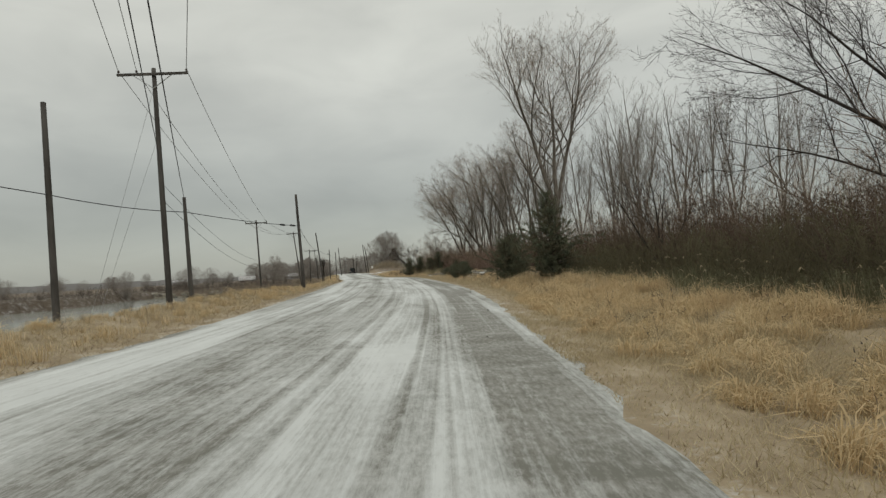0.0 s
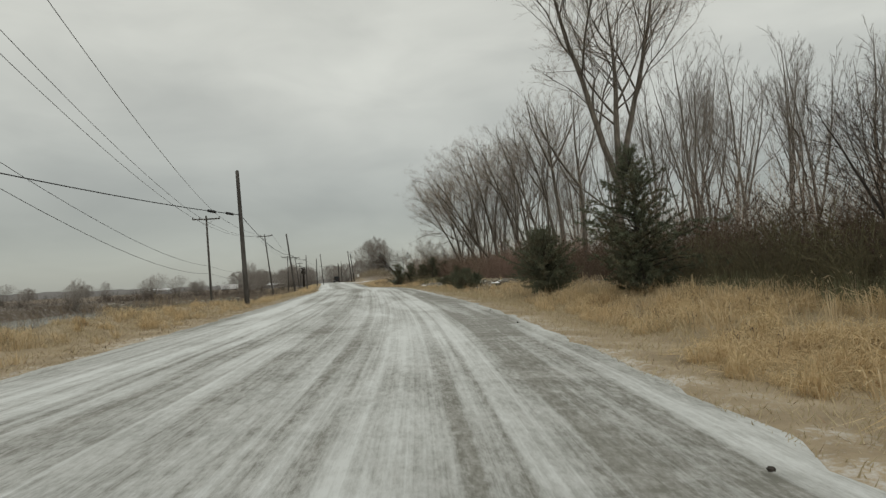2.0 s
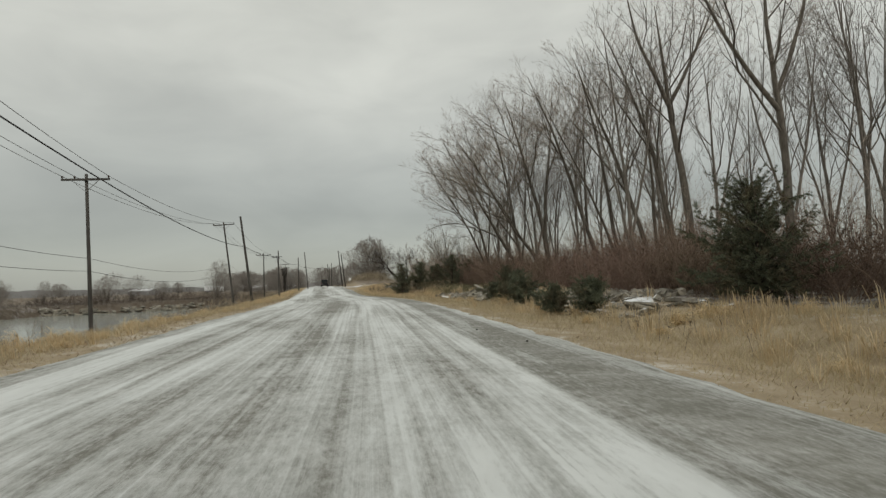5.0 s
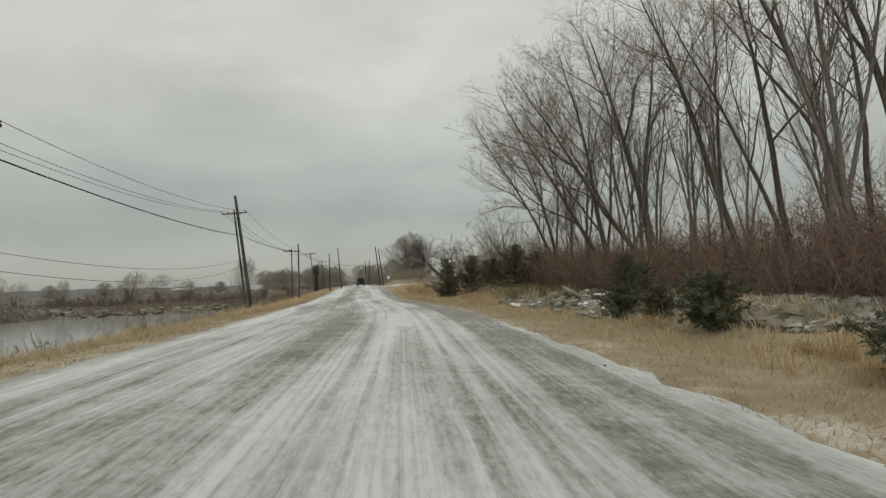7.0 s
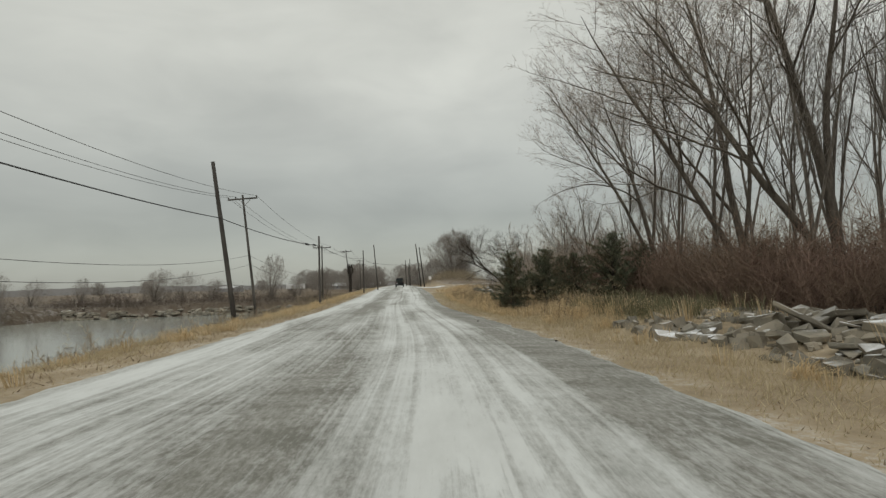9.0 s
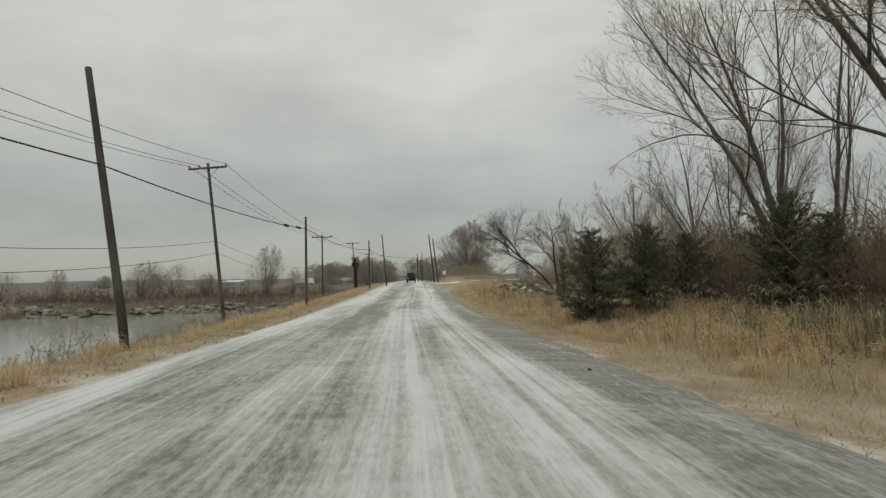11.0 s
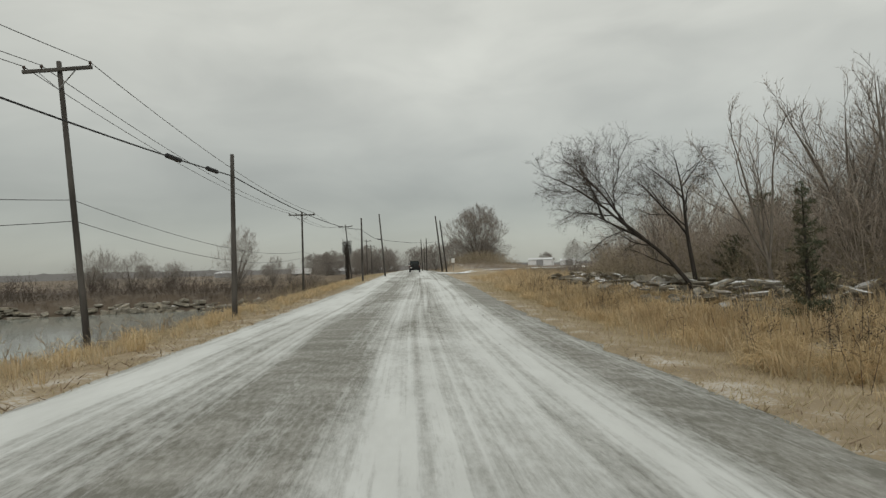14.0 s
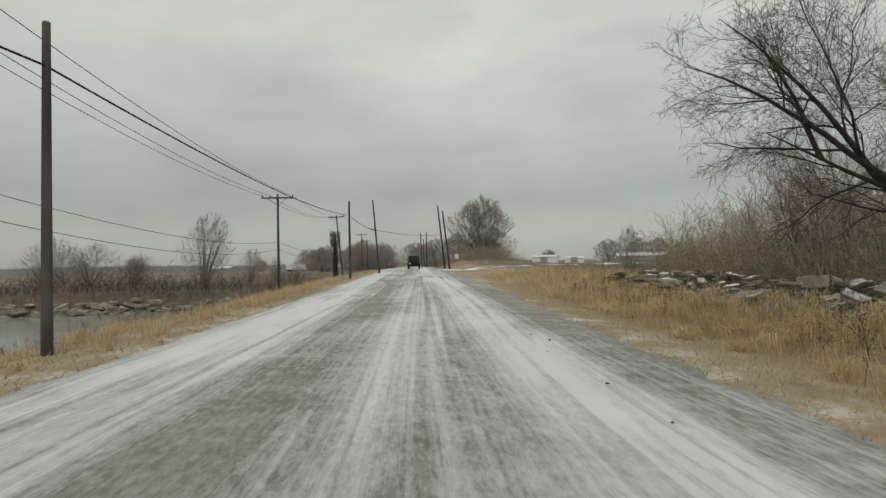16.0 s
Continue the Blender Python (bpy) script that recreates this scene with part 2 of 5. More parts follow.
M_ROAD, M_GROUND, M_WATER, M_RIDGE = make_road(), make_ground(), make_water(), make_ridge()
M_BARK = make_bark("grey_bark", (0.12, 0.105, 0.088), (0.32, 0.285, 0.24))
M_BARK_MID = make_bark("brown_grey_bark", (0.085, 0.073, 0.060), (0.235, 0.206, 0.168))
M_BARK_DARK = make_bark("dark_bark", (0.03, 0.026, 0.023), (0.085, 0.075, 0.065))
M_TWIG = make_twig("bare_twigs", (0.21, 0.176, 0.142), (0.43, 0.365, 0.30), (0.29, 0.245, 0.20))
M_TWIG_DARK = make_twig("dark_twigs", (0.035, 0.029, 0.026), (0.085, 0.07, 0.06), (0.05, 0.042, 0.038))
M_TWIG_MID = make_twig("brown_twigs", (0.06, 0.05, 0.042), (0.15, 0.125, 0.103), (0.09, 0.076, 0.065))
# for trees further off: distance haze is mixed into the twig colour as grey
M_TWIG_FAR = make_twig("haze_tinted_twigs", (0.18, 0.163, 0.143), (0.31, 0.28, 0.247), (0.235, 0.211, 0.186))
M_BRUSH = make_twig("red_brown_brush", (0.0733, 0.0498, 0.0378), (0.143, 0.0994, 0.0736), (0.0933, 0.0729, 0.0488))
M_BRUSH_RED = make_twig("russet_brush", (0.13, 0.086, 0.068), (0.26, 0.178, 0.138), (0.17, 0.128, 0.09))
M_REED = make_twig("grey_reeds", (0.13, 0.105, 0.075), (0.26, 0.21, 0.15), (0.18, 0.145, 0.105))
M_SCRUB = make_twig("dark_scrub", (0.05, 0.04, 0.034), (0.12, 0.095, 0.075), (0.07, 0.056, 0.045))
M_BRUSH_GREY = make_twig("grey_brown_brush", (0.176, 0.143, 0.104), (0.366, 0.302, 0.22), (0.257, 0.218, 0.143))
M_STRAW = make_grass("dry_grass", (0.372, 0.304, 0.193), (0.594, 0.512, 0.348), (0.464, 0.386, 0.247))
M_TALL = make_grass("tall_straw", (0.46, 0.35, 0.205), (0.701, 0.582, 0.395), (0.563, 0.439, 0.27))
M_GOLD = make_grass("golden_straw", (0.522, 0.393, 0.214), (0.751, 0.62, 0.398), (0.605, 0.468, 0.278))
M_REEDGRASS = make_grass("grey_tan_reeds", (0.20, 0.165, 0.115), (0.42, 0.35, 0.25), (0.29, 0.24, 0.165))
M_LITTER = make_grass("brown_litter", (0.15, 0.11, 0.075), (0.40, 0.30, 0.20), (0.24, 0.18, 0.12))
M_GREENGRASS = make_grass("green_grey_grass", (0.12, 0.125, 0.07), (0.30, 0.29, 0.18), (0.19, 0.18, 0.11))
M_OLIVE = make_grass("olive_weeds", (0.085, 0.078, 0.046), (0.19, 0.17, 0.10), (0.12, 0.105, 0.065))
M_NEEDLE = make_needle()
M_POLE, M_CONCRETE = make_pole_wood(), make_concrete()
M_STEEL = make_plain("galvanised_steel", (0.30, 0.31, 0.31), 0.5, 0.8)
M_CABLE = make_plain("black_cable", (0.02, 0.02, 0.022), 0.6, 0.0)
M_WIRE = make_plain("weathered_wire", (0.17, 0.175, 0.18), 0.6, 0.3)
M_CERAMIC = make_plain("brown_ceramic", (0.06, 0.04, 0.03), 0.3)
M_BLACKPAINT = make_plain("dark_green_black_paint", (0.016, 0.020, 0.019), 0.4, 0.0, 0.15)
M_RUBBER = make_plain("tyre_rubber", (0.02, 0.02, 0.02), 0.9)
M_DARKGLASS = make_plain("dark_glass", (0.035, 0.04, 0.042), 0.12, 0.0, 0.1)
M_RED = make_plain("red_lens", (0.11, 0.018, 0.018), 0.3)
M_WHITE = make_plain("white_siding", (0.72, 0.73, 0.73), 0.6)
M_GREYWALL = make_plain("grey_siding", (0.30, 0.30, 0.30), 0.8)
M_ROOF = make_plain("frosted_roof", (0.62, 0.63, 0.64), 0.7)
M_STONE = make_plain("dark_clod", (0.05, 0.042, 0.035), 0.95)
M_SNOWPILE = make_plain("packed_snow", (0.76, 0.78, 0.79), 0.8, 0.0, 0.12)
M_SIGN = make_plain("sign_white", (0.62, 0.62, 0.60), 0.5)
M_IVY = make_twig("dead_ivy", (0.035, 0.03, 0.026), (0.07, 0.058, 0.048), (0.045, 0.04, 0.034))


# ---------------------------------------------------------------- mesh helpers
def link_mesh(name, verts, faces, material, parent=None, smooth=False):
    """verts: n x 3; faces: array of triangles or of quads, or a plain list of faces."""
    me = bpy.data.meshes.new(name)
    if isinstance(faces, np.ndarray):
        v, f = np.asarray(verts, dtype=np.float32), np.asarray(faces, dtype=np.int32)
        k = f.shape[1]
        me.vertices.add(len(v))
        me.vertices.foreach_set("co", v.ravel())
        me.loops.add(f.size)
        me.loops.foreach_set("vertex_index", f.ravel())
        me.polygons.add(len(f))
        me.polygons.foreach_set("loop_start", np.arange(0, f.size, k, dtype=np.int32))
        me.update(calc_edges=True)
    else:
        me.from_pydata([tuple(v) for v in verts], [], faces)
    if smooth:
        me.polygons.foreach_set("use_smooth", [True] * len(me.polygons))
    me.materials.append(material)
    ob = new(name, me)
    if parent is not None:
        ob.parent = parent
    return ob


def part(name, bm, material, parent=None, label="", smooth=False):
    """Links a bmesh as one mesh object under a thing or a part."""
    me = bpy.data.meshes.new(name)
    bmesh.ops.recalc_face_normals(bm, faces=bm.faces[:])
    bm.to_mesh(me)
    bm.free()
    if smooth:
        me.polygons.foreach_set("use_smooth", [True] * len(me.polygons))
    me.materials.append(material)
    ob = new(name, me)
    if parent is not None:
        ob.parent = parent
    if label:
        ob["label"] = label
    return ob


def box(cx, cy, cz, sx, sy, sz, bevel=0.0, bm=None, m=None):
    bm = bm or bmesh.new()
    mat = Matrix.Translation((cx, cy, cz)) @ Matrix.Diagonal((sx, sy, sz, 1))
    got = bmesh.ops.create_cube(bm, size=1, matrix=(m @ mat) if m else mat)
    if bevel:
        edges = {e for v in got["verts"] for e in v.link_edges}
        bmesh.ops.bevel(bm, geom=list(edges), offset=bevel, segments=2, affect="EDGES")
    return bm


def tube(points, radii, sides=8, bm=None, cap=True):
    """A tapered tube along points."""
    bm = bm or bmesh.new()
    pts = [Vector(p) for p in points]
    rings = []
    for i, p in enumerate(pts):
        d = (pts[min(i + 1, len(pts) - 1)] - pts[max(i - 1, 0)]).normalized()
        a = d.cross(Vector((0, 0, 1)) if abs(d.z) < 0.9 else Vector((1, 0, 0))).normalized()
        b = d.cross(a)
        r = radii[i] if hasattr(radii, "__len__") else radii
        rings.append([bm.verts.new(p + (a * math.cos(q) + b * math.sin(q)) * r) for q in (2 * math.pi * k / sides for k in range(sides))])
    for u, v in zip(rings, rings[1:]):
        for k in range(sides):
            bm.faces.new((u[k], u[(k + 1) % sides], v[(k + 1) % sides], v[k]))
    if cap:
        bm.faces.new(rings[0][::-1])
        bm.faces.new(rings[-1])
    return bm


def thing(name, place, label, category, group="", kind="", rz=0.0):
    ob = new(name)
    ob.matrix_basis = pose(*place, 0, 0, rz)
    return tagged(ob, label, category, group, kind)


# ---------------------------------------------------------------- the lie of the land
def smooth_curve(ys, xs, lo, hi, soft):
    grid = np.arange(lo, hi, 1.0)
    line = np.interp(grid, ys, xs)
    slope0, slope1 = (xs[1] - xs[0]) / (ys[1] - ys[0]), (xs[-1] - xs[-2]) / (ys[-1] - ys[-2])
    line = np.where(grid < ys[0], xs[0] + slope0 * (grid - ys[0]), line)
    line = np.where(grid > ys[-1], xs[-1] + slope1 * (grid - ys[-1]), line)
    k = np.exp(-0.5 * (np.arange(-3 * soft, 3 * soft + 1) / soft) ** 2)
    pad = len(k) // 2
    ext = np.concatenate([line[0] + (line[1] - line[0]) * np.arange(-pad, 0), line, line[-1] + (line[-1] - line[-2]) * np.arange(1, pad + 1)])
    return grid, np.convolve(ext, k / k.sum(), "valid")


LG, LX = smooth_curve([-40, 12, 20, 30, 40, 48, 58, 68, 80, 90, 98, 107, 122, 133, 183, 400],
                      [-3.5, -5.5, -5.9, -7.0, -8.1, -8.8, -10.2, -11.2, -13.5, -15.5, -17.3, -19.4, -22.6, -24.7, -35.2, -81], -60, 3000, 5)
RG, RX = smooth_curve([-40, 11, 24, 36, 48, 58, 64, 71, 80, 90, 95, 100, 109, 116, 127, 183, 400],
                      [4.6, 4.1, 3.9, 3.0, 1.1, -0.5, -1.5, -2.5, -4.7, -7.4, -8.7, -9.8, -11.5, -12.8, -14.8, -26.6, -72.6], -60, 3000, 5)
ZG, ZR = smooth_curve([-60, 0, 9, 20, 40, 49, 61, 81, 92, 100, 120, 150, 183, 240, 3000],
                      [-1.0, -1.06, -1.05, -0.95, -0.74, -0.65, -0.48, -0.46, -0.56, -0.64, -0.52, -0.1, 0.28, 0.3, 0.3], -60, 3000, 7)


def left(y):
    return np.interp(y, LG, LX)


def right(y):
    return np.interp(y, RG, RX)


def road_z(y):
    return np.interp(y, ZG, ZR)


def step(v, a, b):
    t = np.clip((v - a) / (b - a), 0, 1)
    return t * t * (3 - 2 * t)


def lump(x, y, s=1.0, seed=0.0):
    """A cheap smooth unevenness, about -1 to 1."""
    x, y = np.asarray(x) * s + seed, np.asarray(y) * s - seed
    return (np.sin(x * 1.31 + 1.7 * np.sin(y * 0.83)) + np.sin(y * 1.57 + 1.3 * np.sin(x * 0.71 + 2)) + np.sin((x + y) * 2.3 + 1.1)) / 3


WATER = -3.0


def west(y):
    """The lake's shore across the water."""
    return -70 - 4 * lump(y, 0, 0.07, 2)


def lake(x, y):
    """1 in the lake, 0 on land."""
    shore = 143 + 3.5 * lump(x, 0, 0.09) + np.clip((x + 62) * 0.5, 0, 14)
    s = left(y) - x
    return step(s, 8, 12) * (1 - step(y, shore - 3, shore + 1)) * step(x, west(y) - 3, west(y) + 1) * step(y, -60, -40)


def land(x, y):
    """The height of the ground."""
    x, y = np.asarray(x, float), np.asarray(y, float)
    z = road_z(y)
    sl, sr = left(y) - x, x - right(y)
    far = step(y, 190, 320)
    h = z.copy() if hasattr(z, "copy") else np.array(z)
    h = h - 0.05
    # the right verge: a shallow ditch, then level ground with the woods
    h = h + np.where(sr > 0, -0.14 * step(sr, 0.3, 2.0) + 0.38 * step(sr, 2.2, 6) + 0.12 * lump(x, y, 0.7) * step(sr, 1, 4), 0)
    # a knoll behind the farm track
    h = h + 2.4 * np.exp(-((x + 25) / 9) ** 2 - ((y - 236) / 14) ** 2) * step(sr, 1, 6)
    # the left verge falls to the lake's level, and to the fields beyond it
    bank = -0.10 * step(sl, 0.5, 3) + (0.04 + 0.42 * (1 - step(y, 40, 60))) * np.exp(-((sl - 4.2) / 1.9) ** 2) - 1.2 * step(sl, 4.6 - 2.0 * step(y, 42, 58), 8.6) - 0.35 * step(y, 42, 58) * step(sl, 1.5, 4.5) + 0.10 * lump(x, y, 0.8, 4) * step(sl, 0.6, 3)
    low = -1.15 - z
    h = h + np.where(sl > 0, bank * (1 - step(sl, 11, 17)) + step(sl, 11, 17) * low, 0)
    h = h + np.where(sl > 12, 0.25 * lump(x, y, 0.12, 2), 0)
    h = h * (1 - lake(x, y)) + (WATER - 0.7) * lake(x, y)
    return h


def on_land(x, y, dz=0.0):
    return (float(x), float(y), float(land(x, y)) + dz)


def build_ground():
    ys = np.unique(np.concatenate([np.arange(-60, 215, 1.6), np.geomspace(215, 2900, 60)]))
    half = np.concatenate([np.arange(0, 22, 0.75), np.arange(22, 60, 1.5), np.geomspace(60, 2600, 70)])
    ss = np.unique(np.concatenate([-half, half]))
    S, Y = np.meshgrid(ss, ys)
    X = (left(Y) + right(Y)) / 2 + S
    Z = land(X, Y)
    wide = (right(Y) - left(Y)) / 2
    Z = np.where(np.abs(S) < wide - 0.2, Z - 0.08, Z)
    n, m = X.shape
    idx = np.arange(n * m).reshape(n, m)
    f = np.stack([idx[:-1, :-1], idx[:-1, 1:], idx[1:, 1:], idx[1:, :-1]], -1).reshape(-1, 4)
    ob = link_mesh("ground", np.stack([X, Y, Z], -1).reshape(-1, 3), f, M_GROUND, smooth=True)
    col = ob.data.color_attributes.new("cover", "FLOAT_COLOR", "POINT")
    sl, sr = left(Y) - X, X - right(Y)
    straw = np.where(S > 0, 1 - step(sr, 5, 9), 1 - step(sl, 8, 13)) * (1 - step(Y, 190, 260))
    mud = np.where(S > 0, step(sr, 6, 9) * (1 - step(Y, 122, 150)), step(sl, 12, 16) * (1 - step(Y, 165, 190)) * 0.8)
    dust = 0.07 + np.where(S > 0, 0.5 * step(sr, 5, 6) * (1 - 0.6 * step(sr, 9, 12)), 0.3 * step(sl, 30, 60)) + 0.5 * (np.abs(S) < wide + 0.5)
    data = np.stack([straw, mud, np.clip(dust, 0, 1), np.ones_like(X)], -1).reshape(-1)
    col.data.foreach_set("color", data.astype(np.float32))
    return tagged(ob, "dry winter ground with straw, mud and thin snow", "ground", kind="structure")


def build_road():
    ys = np.concatenate([np.arange(-60, 215, 0.8), np.geomspace(215, 900, 50)])
    us = np.linspace(0, 1, 25)
    U, Y = np.meshgrid(us, ys)
    rag_l = 0.18 * lump(Y, 0 * Y, 2.1, 1.0) + 0.12 * lump(Y, 0 * Y, 5.3, 2.0)
    rag_r = 0.22 * lump(Y, 0 * Y, 1.9, 5.0) + 0.12 * lump(Y, 0 * Y, 6.1, 3.0)
    L, R = left(Y) - 0.15 + rag_l, right(Y) + 0.15 + rag_r
    X = L + (R - L) * U
    Z = road_z(Y) + 0.10 * (1 - (2 * U - 1) ** 2) - 0.04 + 0.012 * lump(X, Y, 0.9)
    Z = np.where((U == 0) | (U == 1), land(X, Y) - 0.02, Z)
    n, m = X.shape
    idx = np.arange(n * m).reshape(n, m)
    f = np.stack([idx[:-1, :-1], idx[:-1, 1:], idx[1:, 1:], idx[1:, :-1]], -1).reshape(-1, 4)
    ob = link_mesh("road", np.stack([X, Y, Z], -1).reshape(-1, 3), f, M_ROAD, smooth=True)
    lay = ob.data.uv_layers.new(name="along")
    uv = np.stack([X - (left(Y) + right(Y)) / 2, Y], -1).reshape(-1, 2)
    lay.data.foreach_set("uv", uv[f.ravel()].astype(np.float32).ravel())
    return tagged(ob, "worn asphalt road streaked with packed snow", "road", kind="structure")


def build_water():
    xs, ys = np.linspace(-82, 4, 60), np.linspace(-58, 165, 80)
    X, Y = np.meshgrid(xs, ys)
    keep = X < left(Y) - 6
    X = np.where(keep, X, left(Y) - 6)
    n, m = X.shape
    idx = np.arange(n * m).reshape(n, m)
    f = np.stack([idx[:-1, :-1], idx[:-1, 1:], idx[1:, 1:], idx[1:, :-1]], -1).reshape(-1, 4)
    ob = link_mesh("lake_water", np.stack([X, Y, np.full_like(X, WATER)], -1).reshape(-1, 3), f, M_WATER)
    return tagged(ob, "still grey lake water under overcast sky", "water", kind="structure")


def build_ridge():
    """A low wooded rise all round the horizon."""
    n = 720
    a = np.linspace(0, 2 * np.pi, n, endpoint=False)
    top = 5.5 + 1.6 * np.sin(a * 3 + 1) + 0.9 * np.sin(a * 11 + 2) + 0.35 * np.sin(a * 61) + 0.35 * np.sin(a * 147 + 1) + 0.5 * np.random.default_rng(4).normal(0, 1, n)
    rings = []
    for r, zz in ((860, np.full(n, -4.0)), (880, top * 0.65), (905, top), (1000, top * 0.8), (1200, np.full(n, -4.0))):
        rings.append(np.stack([np.cos(a) * r - 30, np.sin(a) * r + 90, zz], -1))
    v = np.concatenate(rings)
    f = []
    for k in range(4):
        i = np.arange(n)
        j = (i + 1) % n
        f.append(np.stack([k * n + i, k * n + j, (k + 1) * n + j, (k + 1) * n + i], -1))
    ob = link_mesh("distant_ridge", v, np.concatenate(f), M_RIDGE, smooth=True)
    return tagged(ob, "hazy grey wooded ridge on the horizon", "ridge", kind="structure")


build_ground(), build_road(), build_water(), build_ridge()


# ---------------------------------------------------------------- plants
class Twigs:
    """Collects tapered branches as thin prisms and makes one mesh of them."""

    def __init__(self):
        self.v, self.f, self.n = [], [], 0

    def add(self, pts, radii, sides=3):
        p = np.asarray(pts, float)
        r = np.asarray(radii, float)
        d = np.gradient(p, axis=0)
        d /= np.linalg.norm(d, axis=1)[:, None] + 1e-9
        ref = np.array([0.31, 0.17, 0.93]) if abs(d[0, 2]) < 0.8 else np.array([0.9, 0.3, 0.1])
        a = np.cross(d, ref)
        a /= np.linalg.norm(a, axis=1)[:, None] + 1e-9
        b = np.cross(d, a)
        q = np.arange(sides) * 2 * np.pi / sides
        ring = p[:, None] + (a[:, None] * np.cos(q)[None, :, None] + b[:, None] * np.sin(q)[None, :, None]) * r[:, None, None]
        k = len(p)
        i = np.arange(sides)
        j = (i + 1) % sides
        base = self.n + np.arange(k - 1)[:, None] * sides
        lo, hi = base, base + sides
        f = np.concatenate([np.stack([lo + i, lo + j, hi + j], -1).reshape(-1, 3), np.stack([lo + i, hi + j, hi + i], -1).reshape(-1, 3)])
        self.v.append(ring.reshape(-1, 3))
        self.f.append(f)
        self.n += k * sides

    def mesh(self, name, material, parent=None, smooth=False):
        return link_mesh(name, np.concatenate(self.v), np.concatenate(self.f).astype(np.int32), material, parent, smooth)


def cones(base, tip, width):
    """Many straight twigs at once: three-sided spikes from base to tip."""
    d = tip - base
    d = d / (np.linalg.norm(d, axis=1)[:, None] + 1e-9)
    ref = np.where(np.abs(d[:, 2:3]) < 0.8, np.array([[0.31, 0.17, 0.93]]), np.array([[0.9, 0.3, 0.1]]))
    a = np.cross(d, ref)
    a /= np.linalg.norm(a, axis=1)[:, None] + 1e-9
    b = np.cross(d, a)
    w = width[:, None]
    v = np.stack([base + a * w, base - a * w * 0.5 + b * w * 0.87, base - a * w * 0.5 - b * w * 0.87, tip], 1)
    n = len(base)
    o = (np.arange(n) * 4)[:, None]
    f = np.concatenate([o + np.array([0, 1, 3]), o + np.array([1, 2, 3]), o + np.array([2, 0, 3])])
    return v.reshape(-1, 3), f.astype(np.int32)


def blades(base, tip, width, seed=1):
    """Many thin flat spikes at once, each turned by chance about its length."""
    rng = np.random.default_rng(seed)
    d = tip - base
    a = np.cross(d, rng.normal(0, 1, d.shape))
    a *= (width / (np.linalg.norm(a, axis=1) + 1e-9))[:, None]
    v = np.stack([base - a, base + a, tip], 1).reshape(-1, 3)
    return v, np.arange(len(v), dtype=np.int32).reshape(-1, 3)


def joined(*pieces):
    """Vertices and triangles of several pieces as one."""
    vs, fs, n = [], [], 0
    for v, f in pieces:
        vs.append(v), fs.append(f + n)
        n += len(v)
    return np.concatenate(vs), np.concatenate(fs).astype(np.int32)


def wander(rng, start, way, length, n, bend, lift):
    """A crooked line: it starts along way, strays by bend and turns upward by lift."""
    pts, d = [np.array(start, float)], np.array(way, float) / np.linalg.norm(way)
    for _ in range(n):
        d = d + rng.normal(0, bend, 3) + np.array([0, 0, lift])
        d /= np.linalg.norm(d)
        pts.append(pts[-1] + d * length / n)
    return np.array(pts)


def turned(rng, d, angle):
    """A way that leaves d by an angle, to a chance side."""
    d = d / np.linalg.norm(d)
    a = np.cross(d, rng.normal(0, 1, 3))
    a /= np.linalg.norm(a)
    return d * math.cos(angle) + a * math.sin(angle)


